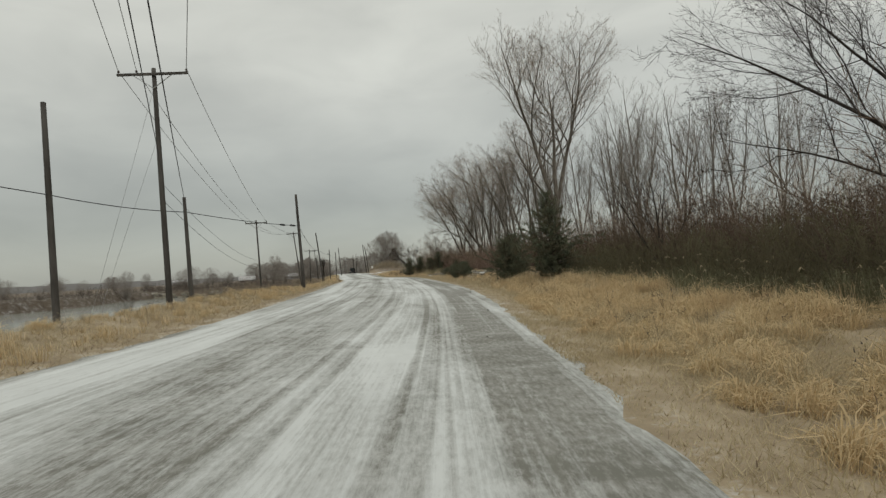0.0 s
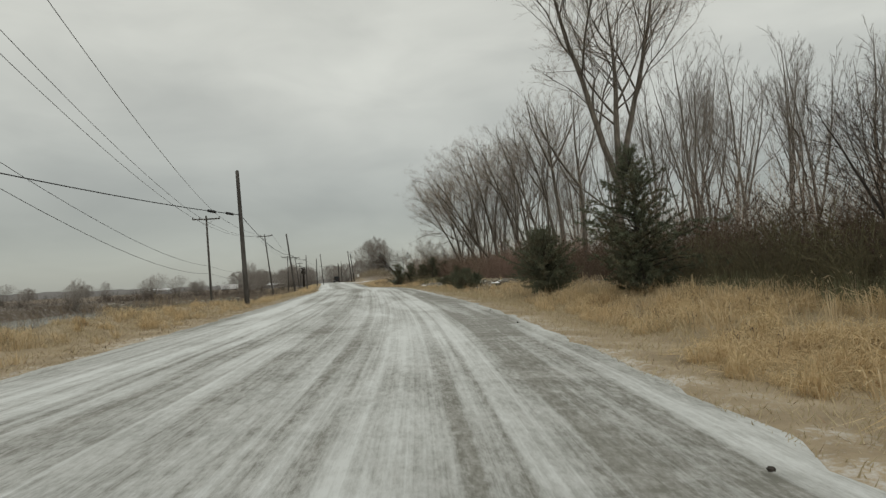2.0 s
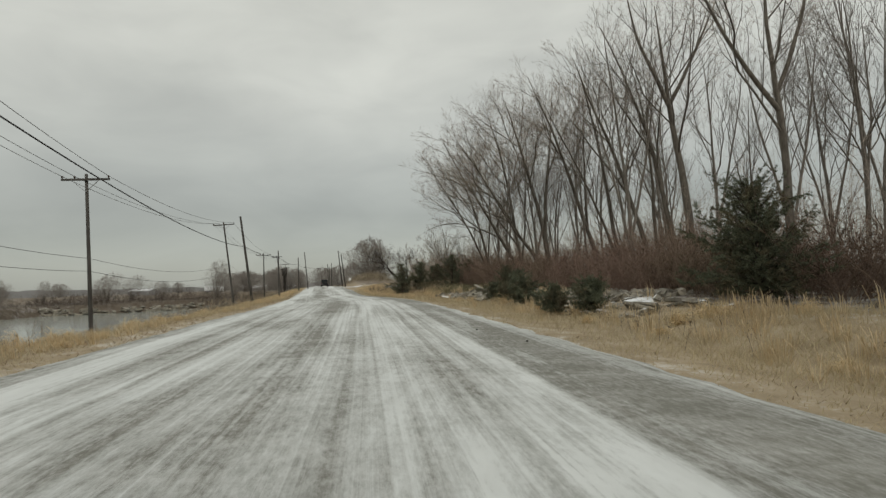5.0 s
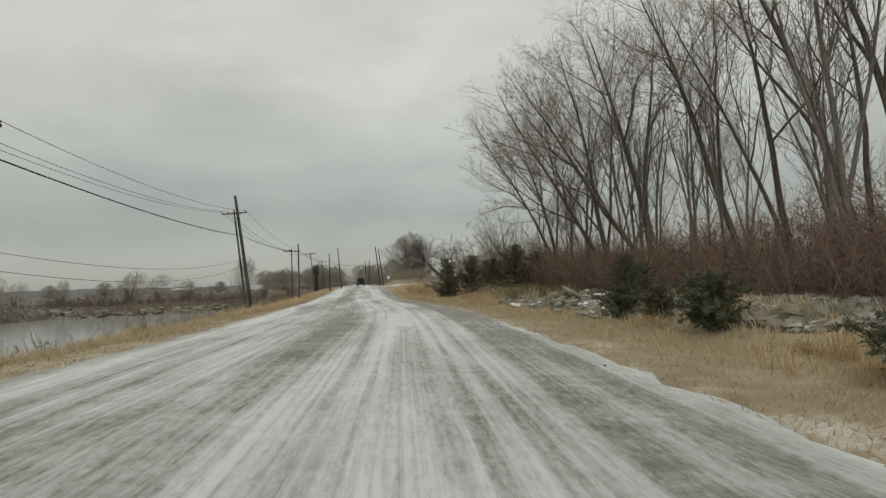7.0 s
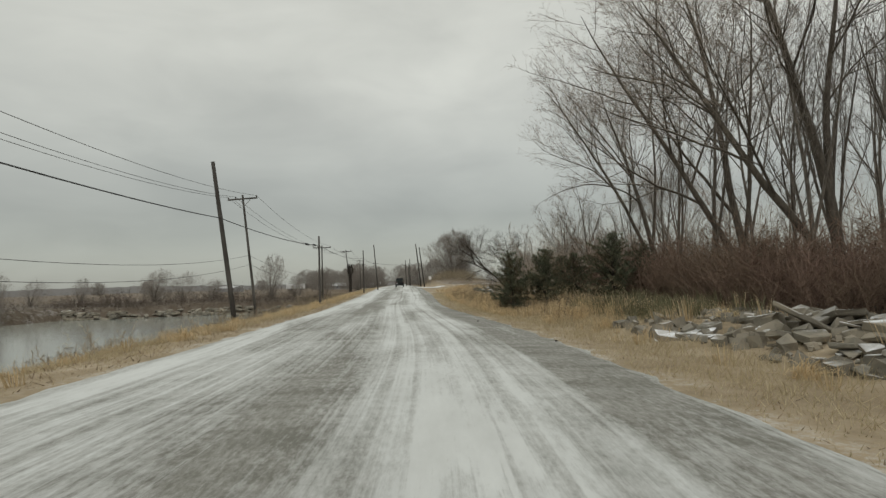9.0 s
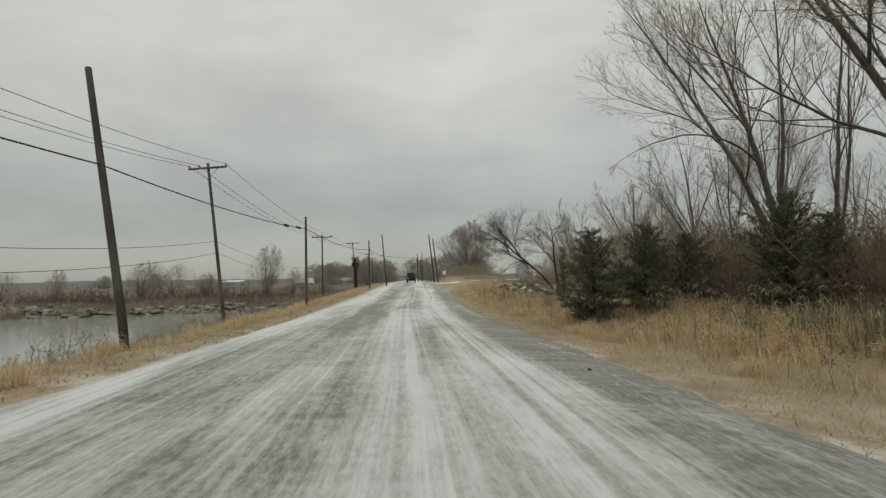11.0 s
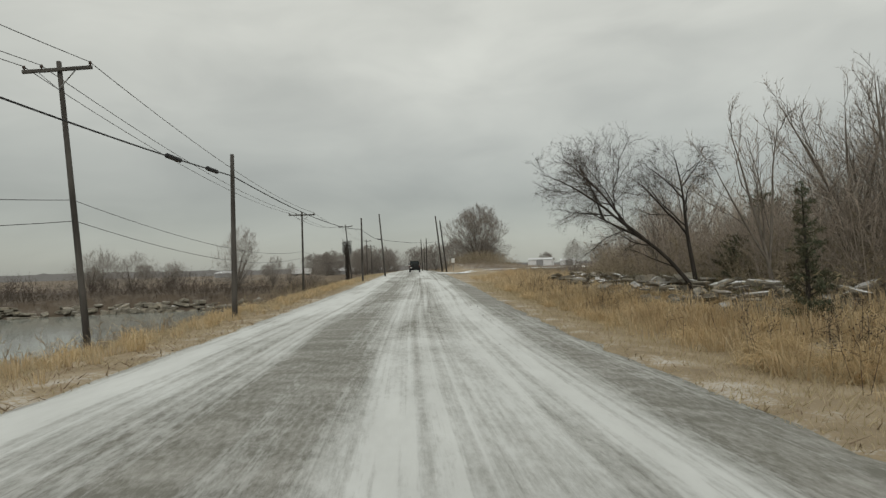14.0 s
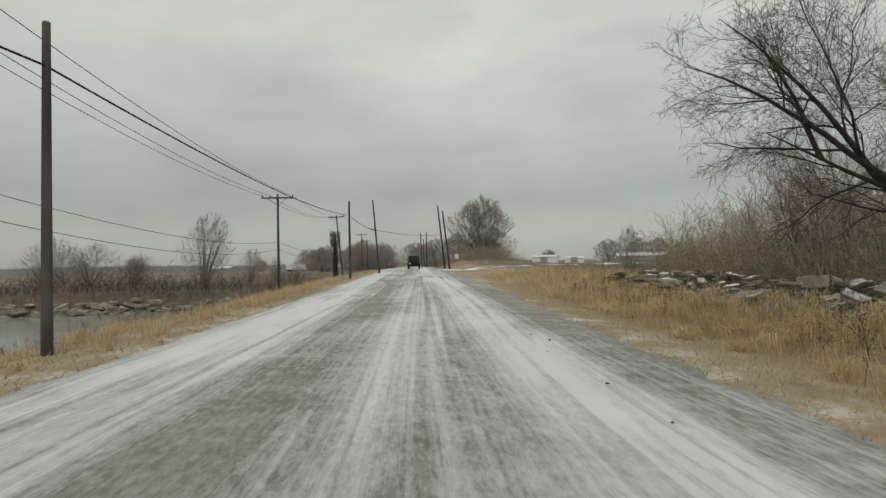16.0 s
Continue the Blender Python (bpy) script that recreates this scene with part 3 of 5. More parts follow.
def grown_tree_data(seed, stems, side=0.55, lift=0.10, density=1.0, thick=0.009, low=0.3, reach=1.0, crook=0.05, droop=0.0, fork=0.2):
    """Wood and twigs of a leafless tree that stands at the origin. Each stem: height at which it leaves the first one, lean x and y at its
    foot, lean x at its end, length, radius, and for a drooping bough the fall at its end. Side limbs leave at acute angles and reach as far as the stem's own tip, so that the crown closes."""
    rng = np.random.default_rng(seed)
    wood = Twigs()
    tb, te, fb, fe = [], [], [], []

    def bough(p, d0, d1, length, n, bend):
        pts, drift = [np.array(p, float)], np.zeros(3)
        for i in range(n):
            u = (i + 0.5) / n
            drift = 0.7 * drift + rng.normal(0, bend, 3)
            d = d0 * (1 - u) + d1 * u
            d = d / np.linalg.norm(d) + drift
            pts.append(pts[-1] + d / np.linalg.norm(d) * length / n)
        return np.array(pts)

    def at(line, u):
        k = min(u * (len(line) - 1), len(line) - 1.001)
        q = int(k)
        return line[q] + (line[q + 1] - line[q]) * (k - q), line[q + 1] - line[q]

    def sprout(line, rad, length, level, first, lift=lift, droop=droop, reach=reach):
        per = (0.95, 2.3, 4.2)[level] * density
        n = max(3, int(per * length * (1 - first) + rng.uniform(0, 1)))
        for i in range(n):
            u = first + (1.0 - first) * (i + rng.uniform(0.1, 0.9)) / n
            p, d = at(line, u)
            rest = length * (0.78 * (1 - u) + (0.15, 0.22, 0.32)[level])
            ln = max(rest * rng.uniform(0.55, 1.0) * reach, 0.35)
            way = turned(rng, d, side * (rng.uniform(0.65, 1.25) if level < 2 else rng.uniform(0.7, 1.7)))
            way[2] += lift * rng.uniform(0.3, 1.2)
            end = way + np.array([0, 0, lift * 2.2 - droop * rng.uniform(0.3, 1.4)]) + 0.25 * d / np.linalg.norm(d)
            r = np.interp(u, np.linspace(0, 1, len(rad)), rad)
            if level < 2:
                k = 7 if level == 0 else 3
                b = bough(p, way, end, ln, k, crook * 1.9)
                rb = np.maximum(min(r * 0.55, 0.008 * ln + 0.010) * np.linspace(1, 0.2, k + 1), thick * (1.2 if level == 0 else 1.0))
                wood.add(b, rb, 4 if level == 0 else 3)
                sprout(b, rb, ln, level + 1, 0.16 if level == 0 else 0.1, lift, droop, reach)
            else:
                ln = min(ln, 0.95)
                e = p + (way * 0.6 + end * 0.4) * ln
                tb.append(p), te.append(e)
                for _ in range(4):
                    b = p + (e - p) * rng.uniform(0.15, 0.95)
                    w = turned(rng, e - p, rng.uniform(0.35, 1.1)) + np.array([0, 0, lift - droop * 0.4])
                    fb.append(b), fe.append(b + w * ln * rng.uniform(0.3, 0.6))

    main = None
    for h0, lx, ly, ex, length, radius, *fall in stems:
        if h0 > 0:
            start, _ = at(main, min(h0 / (main[-1][2] + 0.25), 0.97))
        else:
            start = np.array([0, 0, -0.25]) if main is None else np.array([lx * 0.9, ly * 0.9, -0.25])
        line = bough(start, np.array([lx, ly, 1.0]) / math.hypot(1, lx), np.array([ex, ly * 1.1, -fall[0] if fall else 1.0]) / math.hypot(1, ex), length, 12, crook * 0.55)
        if main is None:
            main = line
        k = np.linspace(0, 1, 13)
        rad = radius * ((1 - k) ** 0.8 * 0.94 + 0.06)
        if h0 == 0:
            rad[0] *= 1.35
        wood.add(line, rad, 8)
        sprout(line, rad, length, 0, low if h0 == 0 else fork, *((0.0, 0.22, 0.55) if fall else (lift, droop)))
    fine = joined(cones(np.array(tb), np.array(te), np.full(len(tb), thick)), blades(np.array(fb), np.array(fe), np.full(len(fb), thick * 0.85), seed))
    return wood, fine


def grown_tree(place, seed, label, stems, bark, twig, group="", rz=0.0, **kw):
    t = thing("bare_tree", place, label, "tree", group, rz=rz)
    wood, fine = grown_tree_data(seed, stems, **kw)
    wood.mesh("trunk", bark, t, smooth=True)
    link_mesh("crown", fine[0], fine[1], twig, t)
    return t


def spot(ob, x, y, rz, scale=1.0, dz=0.0):
    """A copy of a tree at a place, turned and sized."""
    c = copy_thing(ob, pose(*on_land(x, y, dz), 0, 0, rz))
    c.scale = (scale, scale, scale)
    return c


def dome_tree(place, seed, height, width, label, group, name="bare_tree", stems=14, twigs=2600, thick=0.03, lean=0.0, low=0.06, bark=None, twig=None):
    """A far leafless tree with a full rounded crown: stems that fan out from the foot, and a dome filled with twigs that point outward."""
    rng = np.random.default_rng(seed)
    t = thing(name, place, label, "tree", group)
    wood = Twigs()
    n = twigs
    a = rng.uniform(0, 2 * np.pi, n)
    u = rng.uniform(low, 1, n) * (0.9 + 0.1 * np.sin(2 * a + seed) + 0.06 * np.sin(7 * a))
    edge = np.sqrt(np.clip(1 - (np.abs(u - 0.42) / np.where(u > 0.42, 0.58, 0.55)) ** 2.2, 0, 1)) * (1 + 0.24 * np.sin(3 * a + 5 * u + seed) + 0.18 * np.sin(5 * a - 9 * u + 2 * seed) + 0.12 * np.sin(13 * u + 2 * a))
    r = np.sqrt(rng.uniform(0.02, 1, n)) * edge * width * 0.5
    p = np.stack([np.cos(a) * r + lean * u * height, np.sin(a) * r, u * height], -1)
    foot_at = np.array([lean * height * 0.1, 0, height * 0.08])
    out = p - foot_at
    out /= np.linalg.norm(out, axis=1)[:, None] + 1e-6
    for s in range(stems):
        e = p[rng.integers(n)] * np.array([0.92, 0.92, 0.9])
        if e[2] < 0.35 * height:
            e[2] += 0.35 * height
        m = np.array([e[0] * 0.35, e[1] * 0.35, e[2] * 0.5]) + rng.normal(0, 0.02 * height, 3)
        k = np.linspace(0, 1, 8)[:, None]
        line = (1 - k) ** 2 * np.array([0, 0, -0.3]) + 2 * k * (1 - k) * m + k ** 2 * e
        wood.add(line, height * (0.012 if s else 0.02) * (1 - 0.85 * k[:, 0]), 4)
    ln = rng.uniform(0.05, 0.11, n) * height
    way = out + rng.normal(0, 0.35, (n, 3)) + np.array([0, 0, 0.25])
    b = p - way * ln[:, None] * 0.7
    e = p + way * ln[:, None] * 0.5
    b2 = np.repeat(b + (e - b) * rng.uniform(0.2, 0.7, n)[:, None], 4, 0)
    e2 = b2 + (np.repeat(way, 4, 0) + rng.normal(0, 0.5, (4 * n, 3))) * np.repeat(ln, 4)[:, None] * 0.55
    wood.mesh("trunk", bark or M_BARK, t)
    v, f = joined(cones(b, e, np.full(n, thick)), blades(b2, e2, np.full(4 * n, thick * 0.8), seed))
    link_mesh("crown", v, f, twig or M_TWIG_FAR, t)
    return t


def conifer_data(seed, height, width, boughs=90, sprays=26, bare=0.04, power=0.75, rise=0.25):
    """Wood and foliage of a ragged bushy cedar: boughs of uneven length that part into branchlets full of short soft sprays."""
    rng = np.random.default_rng(seed)
    wood = Twigs()
    trunk = wander(rng, (0, 0, -0.2), (0.02, 0, 1), height * 0.97, 8, 0.03, 0.02)
    wood.add(trunk, np.linspace(height * 0.02, 0.012, 9), 7)
    bs, ts, ws = [], [], []
    p1, p2, p3 = rng.uniform(0, 6.28, 3)
    for i in range(boughs):
        u = bare + (0.99 - bare) * ((i + rng.uniform(0, 1)) / boughs) ** 1.15
        z = u * height
        a = i * 2.4 + rng.uniform(-0.6, 0.6)
        uneven = 1 + 0.22 * math.sin(2 * a + 7 * u + p1) + 0.18 * math.sin(3 * a - 11 * u + p2) + 0.14 * math.sin(17 * u + p3)
        prof = (1 - u) ** power * (0.75 + 0.25 * min(1, u * 4))
        ln = width * 0.5 * prof * uneven * rng.uniform(0.5, 1.25) + 0.06
        c = np.array([np.interp(z, trunk[:, 2], trunk[:, 0]), np.interp(z, trunk[:, 2], trunk[:, 1]), z])
        line = wander(rng, c, (math.cos(a), math.sin(a), rng.uniform(0.4, 1.4) * rise + 0.1 + 0.9 * u), ln, 5, 0.12, -0.06)
        wood.add(line, np.linspace(0.008 + 0.007 * ln, 0.004, 6), 3)
        m = int(4 + ln * 7)
        for b in range(m):
            k = (0.15 + 0.85 * (b + rng.uniform(0, 1)) / m) * 5
            q = min(int(k), 4)
            at = line[q] + (line[q + 1] - line[q]) * (k - q)
            way = turned(rng, line[q + 1] - line[q], rng.uniform(0.3, 1.3))
            way[2] = way[2] * 0.7 + rng.uniform(-0.25, 0.3)
            l2 = rng.uniform(0.20, 0.42) * (0.45 + 0.5 * ln * (1.15 - k / 5)) * min(1, 0.5 + 0.15 * height) * (1 - 0.45 * u)
            n = max(8, int(1.3 * sprays * (0.5 + l2)))
            f = rng.uniform(0, 1, n)
            base = at + way * (f * l2)[:, None] + rng.normal(0, 0.02, (n, 3))
            d = way * 0.8 + rng.normal(0, 0.55, (n, 3)) + np.array([0, 0, -0.08])
            d /= np.linalg.norm(d, axis=1)[:, None]
            size = rng.uniform(0.05, 0.12, n) * (1.05 - 0.5 * u)
            bs.append(base), ts.append(base + d * size[:, None]), ws.append(size * rng.uniform(0.10, 0.18, n))
    return wood, np.concatenate(bs), np.concatenate(ts), np.concatenate(ws)


def conifer(place, seed, height, width, label, rz=0.0, group="", name="cedar_tree", **kw):
    t = thing(name, place, label, "conifer", group, rz=rz)
    wood, b, e, w = conifer_data(seed, height, width, **kw)
    wood.mesh("trunk", M_BARK_DARK, t)
    v, f = blades(b, e, w, seed)
    link_mesh("foliage", v, f, M_NEEDLE, t)
    return t


def brush_mesh(name, xs, ys, heights, seed, material, twigs=16, label="", spread=0.35):
    """A thicket: stems with side twigs at all the given places, as one mesh."""
    rng = np.random.default_rng(seed)
    n = len(xs)
    base = np.stack([xs, ys, land(xs, ys) - 0.05], -1)
    top = base + np.stack([rng.normal(0, spread, n) * heights, rng.normal(0, spread, n) * heights, heights], -1)
    bs, ts, ws = [base], [top], [0.007 + 0.003 * heights]
    k = np.repeat(np.arange(n), twigs)
    u = rng.uniform(0.12, 0.95, len(k))
    b = base[k] + (top - base)[k] * u[:, None]
    way = (top - base)[k] / heights[k][:, None] * 0.8 + rng.normal(0, 0.5, (len(k), 3))
    ln = heights[k] * rng.uniform(0.14, 0.36, len(k)) * (1.25 - 0.6 * u)
    t = b + way * ln[:, None]
    bs.append(b), ts.append(t), ws.append(np.full(len(k), 0.011))
    m = rng.uniform(0.2, 0.8, len(k))[:, None]
    b2 = b + (t - b) * m
    t2 = b2 + (way * 0.7 + rng.normal(0, 0.5, (len(k), 3))) * ln[:, None] * 0.6
    m = rng.uniform(0.3, 0.9, len(k))[:, None]
    b3 = b + (t - b) * m
    t3 = b3 + (way * 0.6 + rng.normal(0, 0.55, (len(k), 3))) * ln[:, None] * 0.6
    flat = blades(np.concatenate([b2, b3]), np.concatenate([t2, t3]), np.full(2 * len(k), 0.010), seed)
    v, f = joined(cones(np.concatenate(bs), np.concatenate(ts), np.concatenate(ws)), flat)
    return tagged(link_mesh(name, v, f, material), label, "brush", kind="stuff")


def grass_mesh(name, xs, ys, heights, seed, material, label, lean=0.35, width=0.0075, bent=False):
    """Blades at all the given places: thin spikes, or bent ones with drooping tips."""
    rng = np.random.default_rng(seed)
    n = len(xs)
    base = np.stack([xs, ys, land(xs, ys) - 0.02], -1)
    a = rng.uniform(0, 2 * np.pi, n)
    side = np.stack([np.cos(a), np.sin(a), np.zeros(n)], -1) * (width * rng.uniform(0.5, 1.3, n))[:, None]
    d = rng.normal(0, lean, (n, 2)) + np.array([0.10, -0.05])
    if not bent:
        tip = base + np.stack([d[:, 0] * heights, d[:, 1] * heights, heights * rng.uniform(0.75, 1.0, n)], -1)
        v = np.stack([base - side, base + side, tip], 1).reshape(-1, 3)
        f = np.arange(3 * n, dtype=np.int32).reshape(-1, 3)
    else:
        mid = base + np.stack([d[:, 0] * heights * 0.35, d[:, 1] * heights * 0.35, heights * 0.6], -1)
        droop = rng.uniform(0.15, 0.4, n)
        tip = base + np.stack([d[:, 0] * heights * 1.15, d[:, 1] * heights * 1.15, heights * (0.6 + droop)], -1)
        v = np.stack([base - side, base + side, mid + side * 0.8, mid - side * 0.8, tip], 1).reshape(-1, 3)
        o = (np.arange(n) * 5)[:, None]
        f = np.concatenate([o + np.array([0, 1, 2]), o + np.array([0, 2, 3]), o + np.array([3, 2, 4])]).astype(np.int32)
    return tagged(link_mesh(name, v, f, material), label, "grass", kind="stuff")


def tussock_mesh(name, xs, ys, heights, seed, material, label, blades=19, spread=0.16):
    """Tufts of arching blades, which bow over and hang at their tips."""
    rng = np.random.default_rng(seed)
    n = len(xs) * blades
    k = np.repeat(np.arange(len(xs)), blades)
    a = rng.uniform(0, 2 * np.pi, n)
    d = np.stack([np.cos(a), np.sin(a)], -1)
    r0 = spread * np.sqrt(rng.uniform(0, 1, n)) * (0.6 + heights[k])
    bx, by = xs[k] + d[:, 0] * r0, ys[k] + d[:, 1] * r0
    base = np.stack([bx, by, land(bx, by) - 0.03], -1)
    h = heights[k] * rng.uniform(0.45, 1.1, n)
    bow = np.abs(rng.normal(0.35, 0.3, n))
    wind = np.array([-0.12, -0.06])
    fl = d * bow[:, None] + wind
    mid = base + np.stack([fl[:, 0] * h * 0.45, fl[:, 1] * h * 0.45, h * 0.72], -1)
    tip = base + np.stack([fl[:, 0] * h * 1.35, fl[:, 1] * h * 1.35, h * (1.0 - 0.55 * bow)], -1)
    q = a + np.pi / 2 + rng.normal(0, 0.5, n)
    side = np.stack([np.cos(q), np.sin(q), np.zeros(n)], -1) * (0.0075 * rng.uniform(0.6, 1.4, n))[:, None]
    v = np.stack([base - side, base + side, mid + side * 0.8, mid - side * 0.8, tip], 1).reshape(-1, 3)
    o = (np.arange(n) * 5)[:, None]
    f = np.concatenate([o + np.array([0, 1, 2]), o + np.array([0, 2, 3]), o + np.array([3, 2, 4])]).astype(np.int32)
    return tagged(link_mesh(name, v, f, material), label, "grass", kind="stuff")


def mound_mesh(name, xs, ys, sizes, seed, material, label, count=100):
    """Big tufts whose long blades rise, bow over and fall outward into tangled mounds."""
    rng = np.random.default_rng(seed)
    n = len(xs) * count
    k = np.repeat(np.arange(len(xs)), count)
    a = rng.uniform(0, 2 * np.pi, n)
    comb = rng.uniform(0, 2 * np.pi, len(xs))[k]
    d = np.stack([np.cos(a) + 0.7 * np.cos(comb), np.sin(a) + 0.7 * np.sin(comb)], -1)
    d /= np.linalg.norm(d, axis=1)[:, None] + 1e-6
    r0 = 0.45 * np.sqrt(rng.uniform(0, 1, n)) * sizes[k]
    an = rng.uniform(0, 2 * np.pi, n)
    bx, by = xs[k] + np.cos(an) * r0, ys[k] + np.sin(an) * r0
    base = np.stack([bx, by, land(bx, by) - 0.03], -1)
    h = sizes[k] * rng.uniform(0.45, 1.1, n) * (1.1 - 0.6 * r0 / (0.45 * sizes[k]))
    w = sizes[k] * rng.uniform(0.2, 1.0, n)
    d3 = np.concatenate([d, np.zeros((n, 1))], 1)
    up = np.array([0, 0, 1.0])
    p1 = base + d3 * (w * 0.25)[:, None] + up * (h * 0.75)[:, None]
    p2 = base + d3 * (w * 0.75)[:, None] + up * (h * rng.uniform(0.7, 1.05, n))[:, None]
    tip = base + d3 * (w * 1.25)[:, None] + up * (h * rng.uniform(0.1, 0.85, n))[:, None] + rng.normal(0, 0.06, (n, 3))
    q = a + np.pi / 2 + rng.normal(0, 0.6, n)
    side = np.stack([np.cos(q), np.sin(q), rng.normal(0, 0.4, n)], -1) * (0.0042 * rng.uniform(0.6, 1.5, n))[:, None]
    v = np.stack([base - side, base + side, p1 + side, p1 - side, p2 + side * 0.8, p2 - side * 0.8, tip], 1).reshape(-1, 3)
    o = (np.arange(n) * 7)[:, None]
    f = np.concatenate([o + np.array(t) for t in ((0, 1, 2), (0, 2, 3), (3, 2, 4), (3, 4, 5), (5, 4, 6))]).astype(np.int32)
    return tagged(link_mesh(name, v, f, material), label, "grass", kind="stuff")


def weed_mesh(name, xs, ys, heights, seed, material, label, heads=9, plume=False):
    """Dead stalks with side twigs that end in small dark seed heads, or in one drooping pale plume."""
    rng = np.random.default_rng(seed)
    n = len(xs)
    base = np.stack([xs, ys, land(xs, ys) - 0.04], -1)
    top = base + np.stack([rng.normal(0, 0.16, n) * heights, rng.normal(0, 0.16, n) * heights, heights], -1)
    if plume:
        a = rng.uniform(0, 2 * np.pi, n)
        out = np.stack([np.cos(a), np.sin(a), np.zeros(n)], -1)
        e1 = top + out * 0.09 + np.array([0, 0, 0.05])
        e2 = e1 + out * 0.09 + np.array([0, 0, -0.07])
        w = np.full(n, 0.009)
        v, f = joined(cones(base, top, np.full(n, 0.006)), cones(top + out * 0.01, e1, w * 0.8), cones(e1 - out * 0.02, e2, w), blades(np.repeat(e1, 3, 0), np.repeat(e2, 3, 0) + rng.normal(0, 0.03, (3 * n, 3)), np.full(3 * n, 0.006), seed))
    else:
        k = np.repeat(np.arange(n), heads)
        u = rng.uniform(0.45, 1.0, len(k))
        b = base[k] + (top - base)[k] * u[:, None]
        t = b + rng.normal(0, 0.13, (len(k), 3)) * heights[k][:, None] + np.array([0, 0, 0.06])
        t2 = t + rng.normal(0, 0.018, (len(k), 3)) + np.array([0, 0, 0.02])
        v, f = joined(cones(base, top, np.full(n, 0.006)), blades(b, t, np.full(len(k), 0.004), seed), cones(t, t2, rng.uniform(0.005, 0.013, len(k))))
    return tagged(link_mesh(name, v, f, material), label, "weeds", kind="stuff")


# ---------------------------------------------------------------- poles and wires
def utility_pole(base, top, arm=0.0, r=0.15, arm_drop=0.35, arm_way=0.0, insulators=(), transformer=False, label=""):
    """A wooden pole from base to top, with or without a crossarm. arm: its half length."""
    b, t = Vector(base), Vector(top)
    ob = thing("utility_pole", b, label or ("leaning weathered wooden pole without a crossarm" if not arm else "weathered wooden power pole with a crossarm"), "utility pole", "poles along the road")
    d = t - b
    n = 8
    pts = [d * (i / n) - Vector((0, 0, 0.4 if i == 0 else 0)) for i in range(n + 1)]
    part("post", tube(pts, [r * (1 - 0.32 * i / n) for i in range(n + 1)], 12), M_POLE, ob, smooth=True)
    part("cap", tube([d, d + d.normalized() * 0.02], [r * 0.66, r * 0.5], 12), M_STEEL, ob)
    if arm:
        c = d - d.normalized() * arm_drop
        m = Matrix.Translation(c) @ Matrix.Rotation(radians(arm_way), 4, "Z") @ Matrix.Rotation(math.atan2(d.x, d.z) * 0.6, 4, "Y")
        part("crossarm", box(0, -r - 0.02, 0, arm * 2, 0.10, 0.125, 0.008, m=m), M_POLE, ob)
        for s in (-1, 1):
            part("brace", tube([m @ Vector((s * arm * 0.55, -r - 0.05, -0.05)), m @ Vector((0, -r - 0.03, -0.75))], 0.022, 6), M_STEEL, ob)
        for s in insulators:
            p = m @ Vector((s * arm, -r - 0.02, 0.06))
            bm = tube([p, p + Vector((0, 0, 0.05)), p + Vector((0, 0, 0.07)), p + Vector((0, 0, 0.13)), p + Vector((0, 0, 0.17))], [0.025, 0.03, 0.06, 0.055, 0.03], 10)
            part("insulator", bm, M_CERAMIC, ob)
        p = d * 0.985
        part("insulator", tube([p, p + Vector((0, 0, 0.16))], [0.05, 0.03], 8), M_CERAMIC, ob)
    if transformer:
        p = d * 0.82 + Vector((0.32, -0.1, 0))
        part("transformer", tube([p - Vector((0, 0, 0.5)), p - Vector((0, 0, 0.45)), p + Vector((0, 0, 0.4)), p + Vector((0, 0, 0.48))], [0.2, 0.25, 0.25, 0.16], 14), M_STEEL, ob, "grey pole transformer")
    return ob, m if arm else None


def wire(a, b, sag, radius, material, name, label, n=22):
    a, b = Vector(a), Vector(b)
    pts = [a.lerp(b, i / n) - Vector((0, 0, 4 * sag * (i / n) * (1 - i / n))) for i in range(n + 1)]
    ob = part(name, tube(pts, radius, 5), material)
    return tagged(ob, label, "cable", "lines between the poles")


# ---------------------------------------------------------------- the power line
def foot(b):
    return (b[0], b[1], min(b[2], float(land(b[0], b[1]))))


T_POLES = [  # base, top, half arm
    ((7.6, -14.5, -1.1), (7.6, -14.5, 11.8), 1.75),
    ((-12.1, 27.7, -1.1), (-12.5, 27.8, 11.6), 1.75),
    ((-21.75, 70.1, -1.5), (-22.15, 70.27, 7.73), 1.3),
    ((-27.0, 108.35, -1.4), (-28.25, 108.45, 9.0), 1.25),
    ((-35.1, 147.26, -0.9), (-35.1, 147.26, 7.2), 1.35),
    ((-42.0, 184.5, -0.6), (-43.0, 184.5, 8.7), 1.2),
    ((-53.5, 232.0, -0.4), (-53.6, 232.0, 8.6), 1.2),
]
arms = []
for i, (b, t, h) in enumerate(T_POLES):
    ob, m = utility_pole(foot(b), t, arm=h, r=0.155 if i < 2 else 0.125, arm_way=13 if i > 1 else 8, insulators=(-0.95, -0.45, 0.95))
    arms.append((Vector(foot(b)), Vector(t), m, h))
for (b0, t0, m0, h0), (b1, t1, m1, h1) in zip(arms, arms[1:]):
    for s in (-0.95, -0.45, 0.95):
        wire(b0 + (m0 @ Vector((s * h0, -0.17, 0.2))), b1 + (m1 @ Vector((s * h1, -0.17, 0.2))), 0.75, 0.016, M_WIRE, "power_line", "thin bare power line between crossarms")
    for k, sg in ((0.53, 0.9), (0.46, 1.0)) if b0.y > 0 else ():
        wire(b0.lerp(t0, k), b1.lerp(t1, k), sg, 0.012, M_CABLE, "phone_cable", "black phone cable slung between poles")
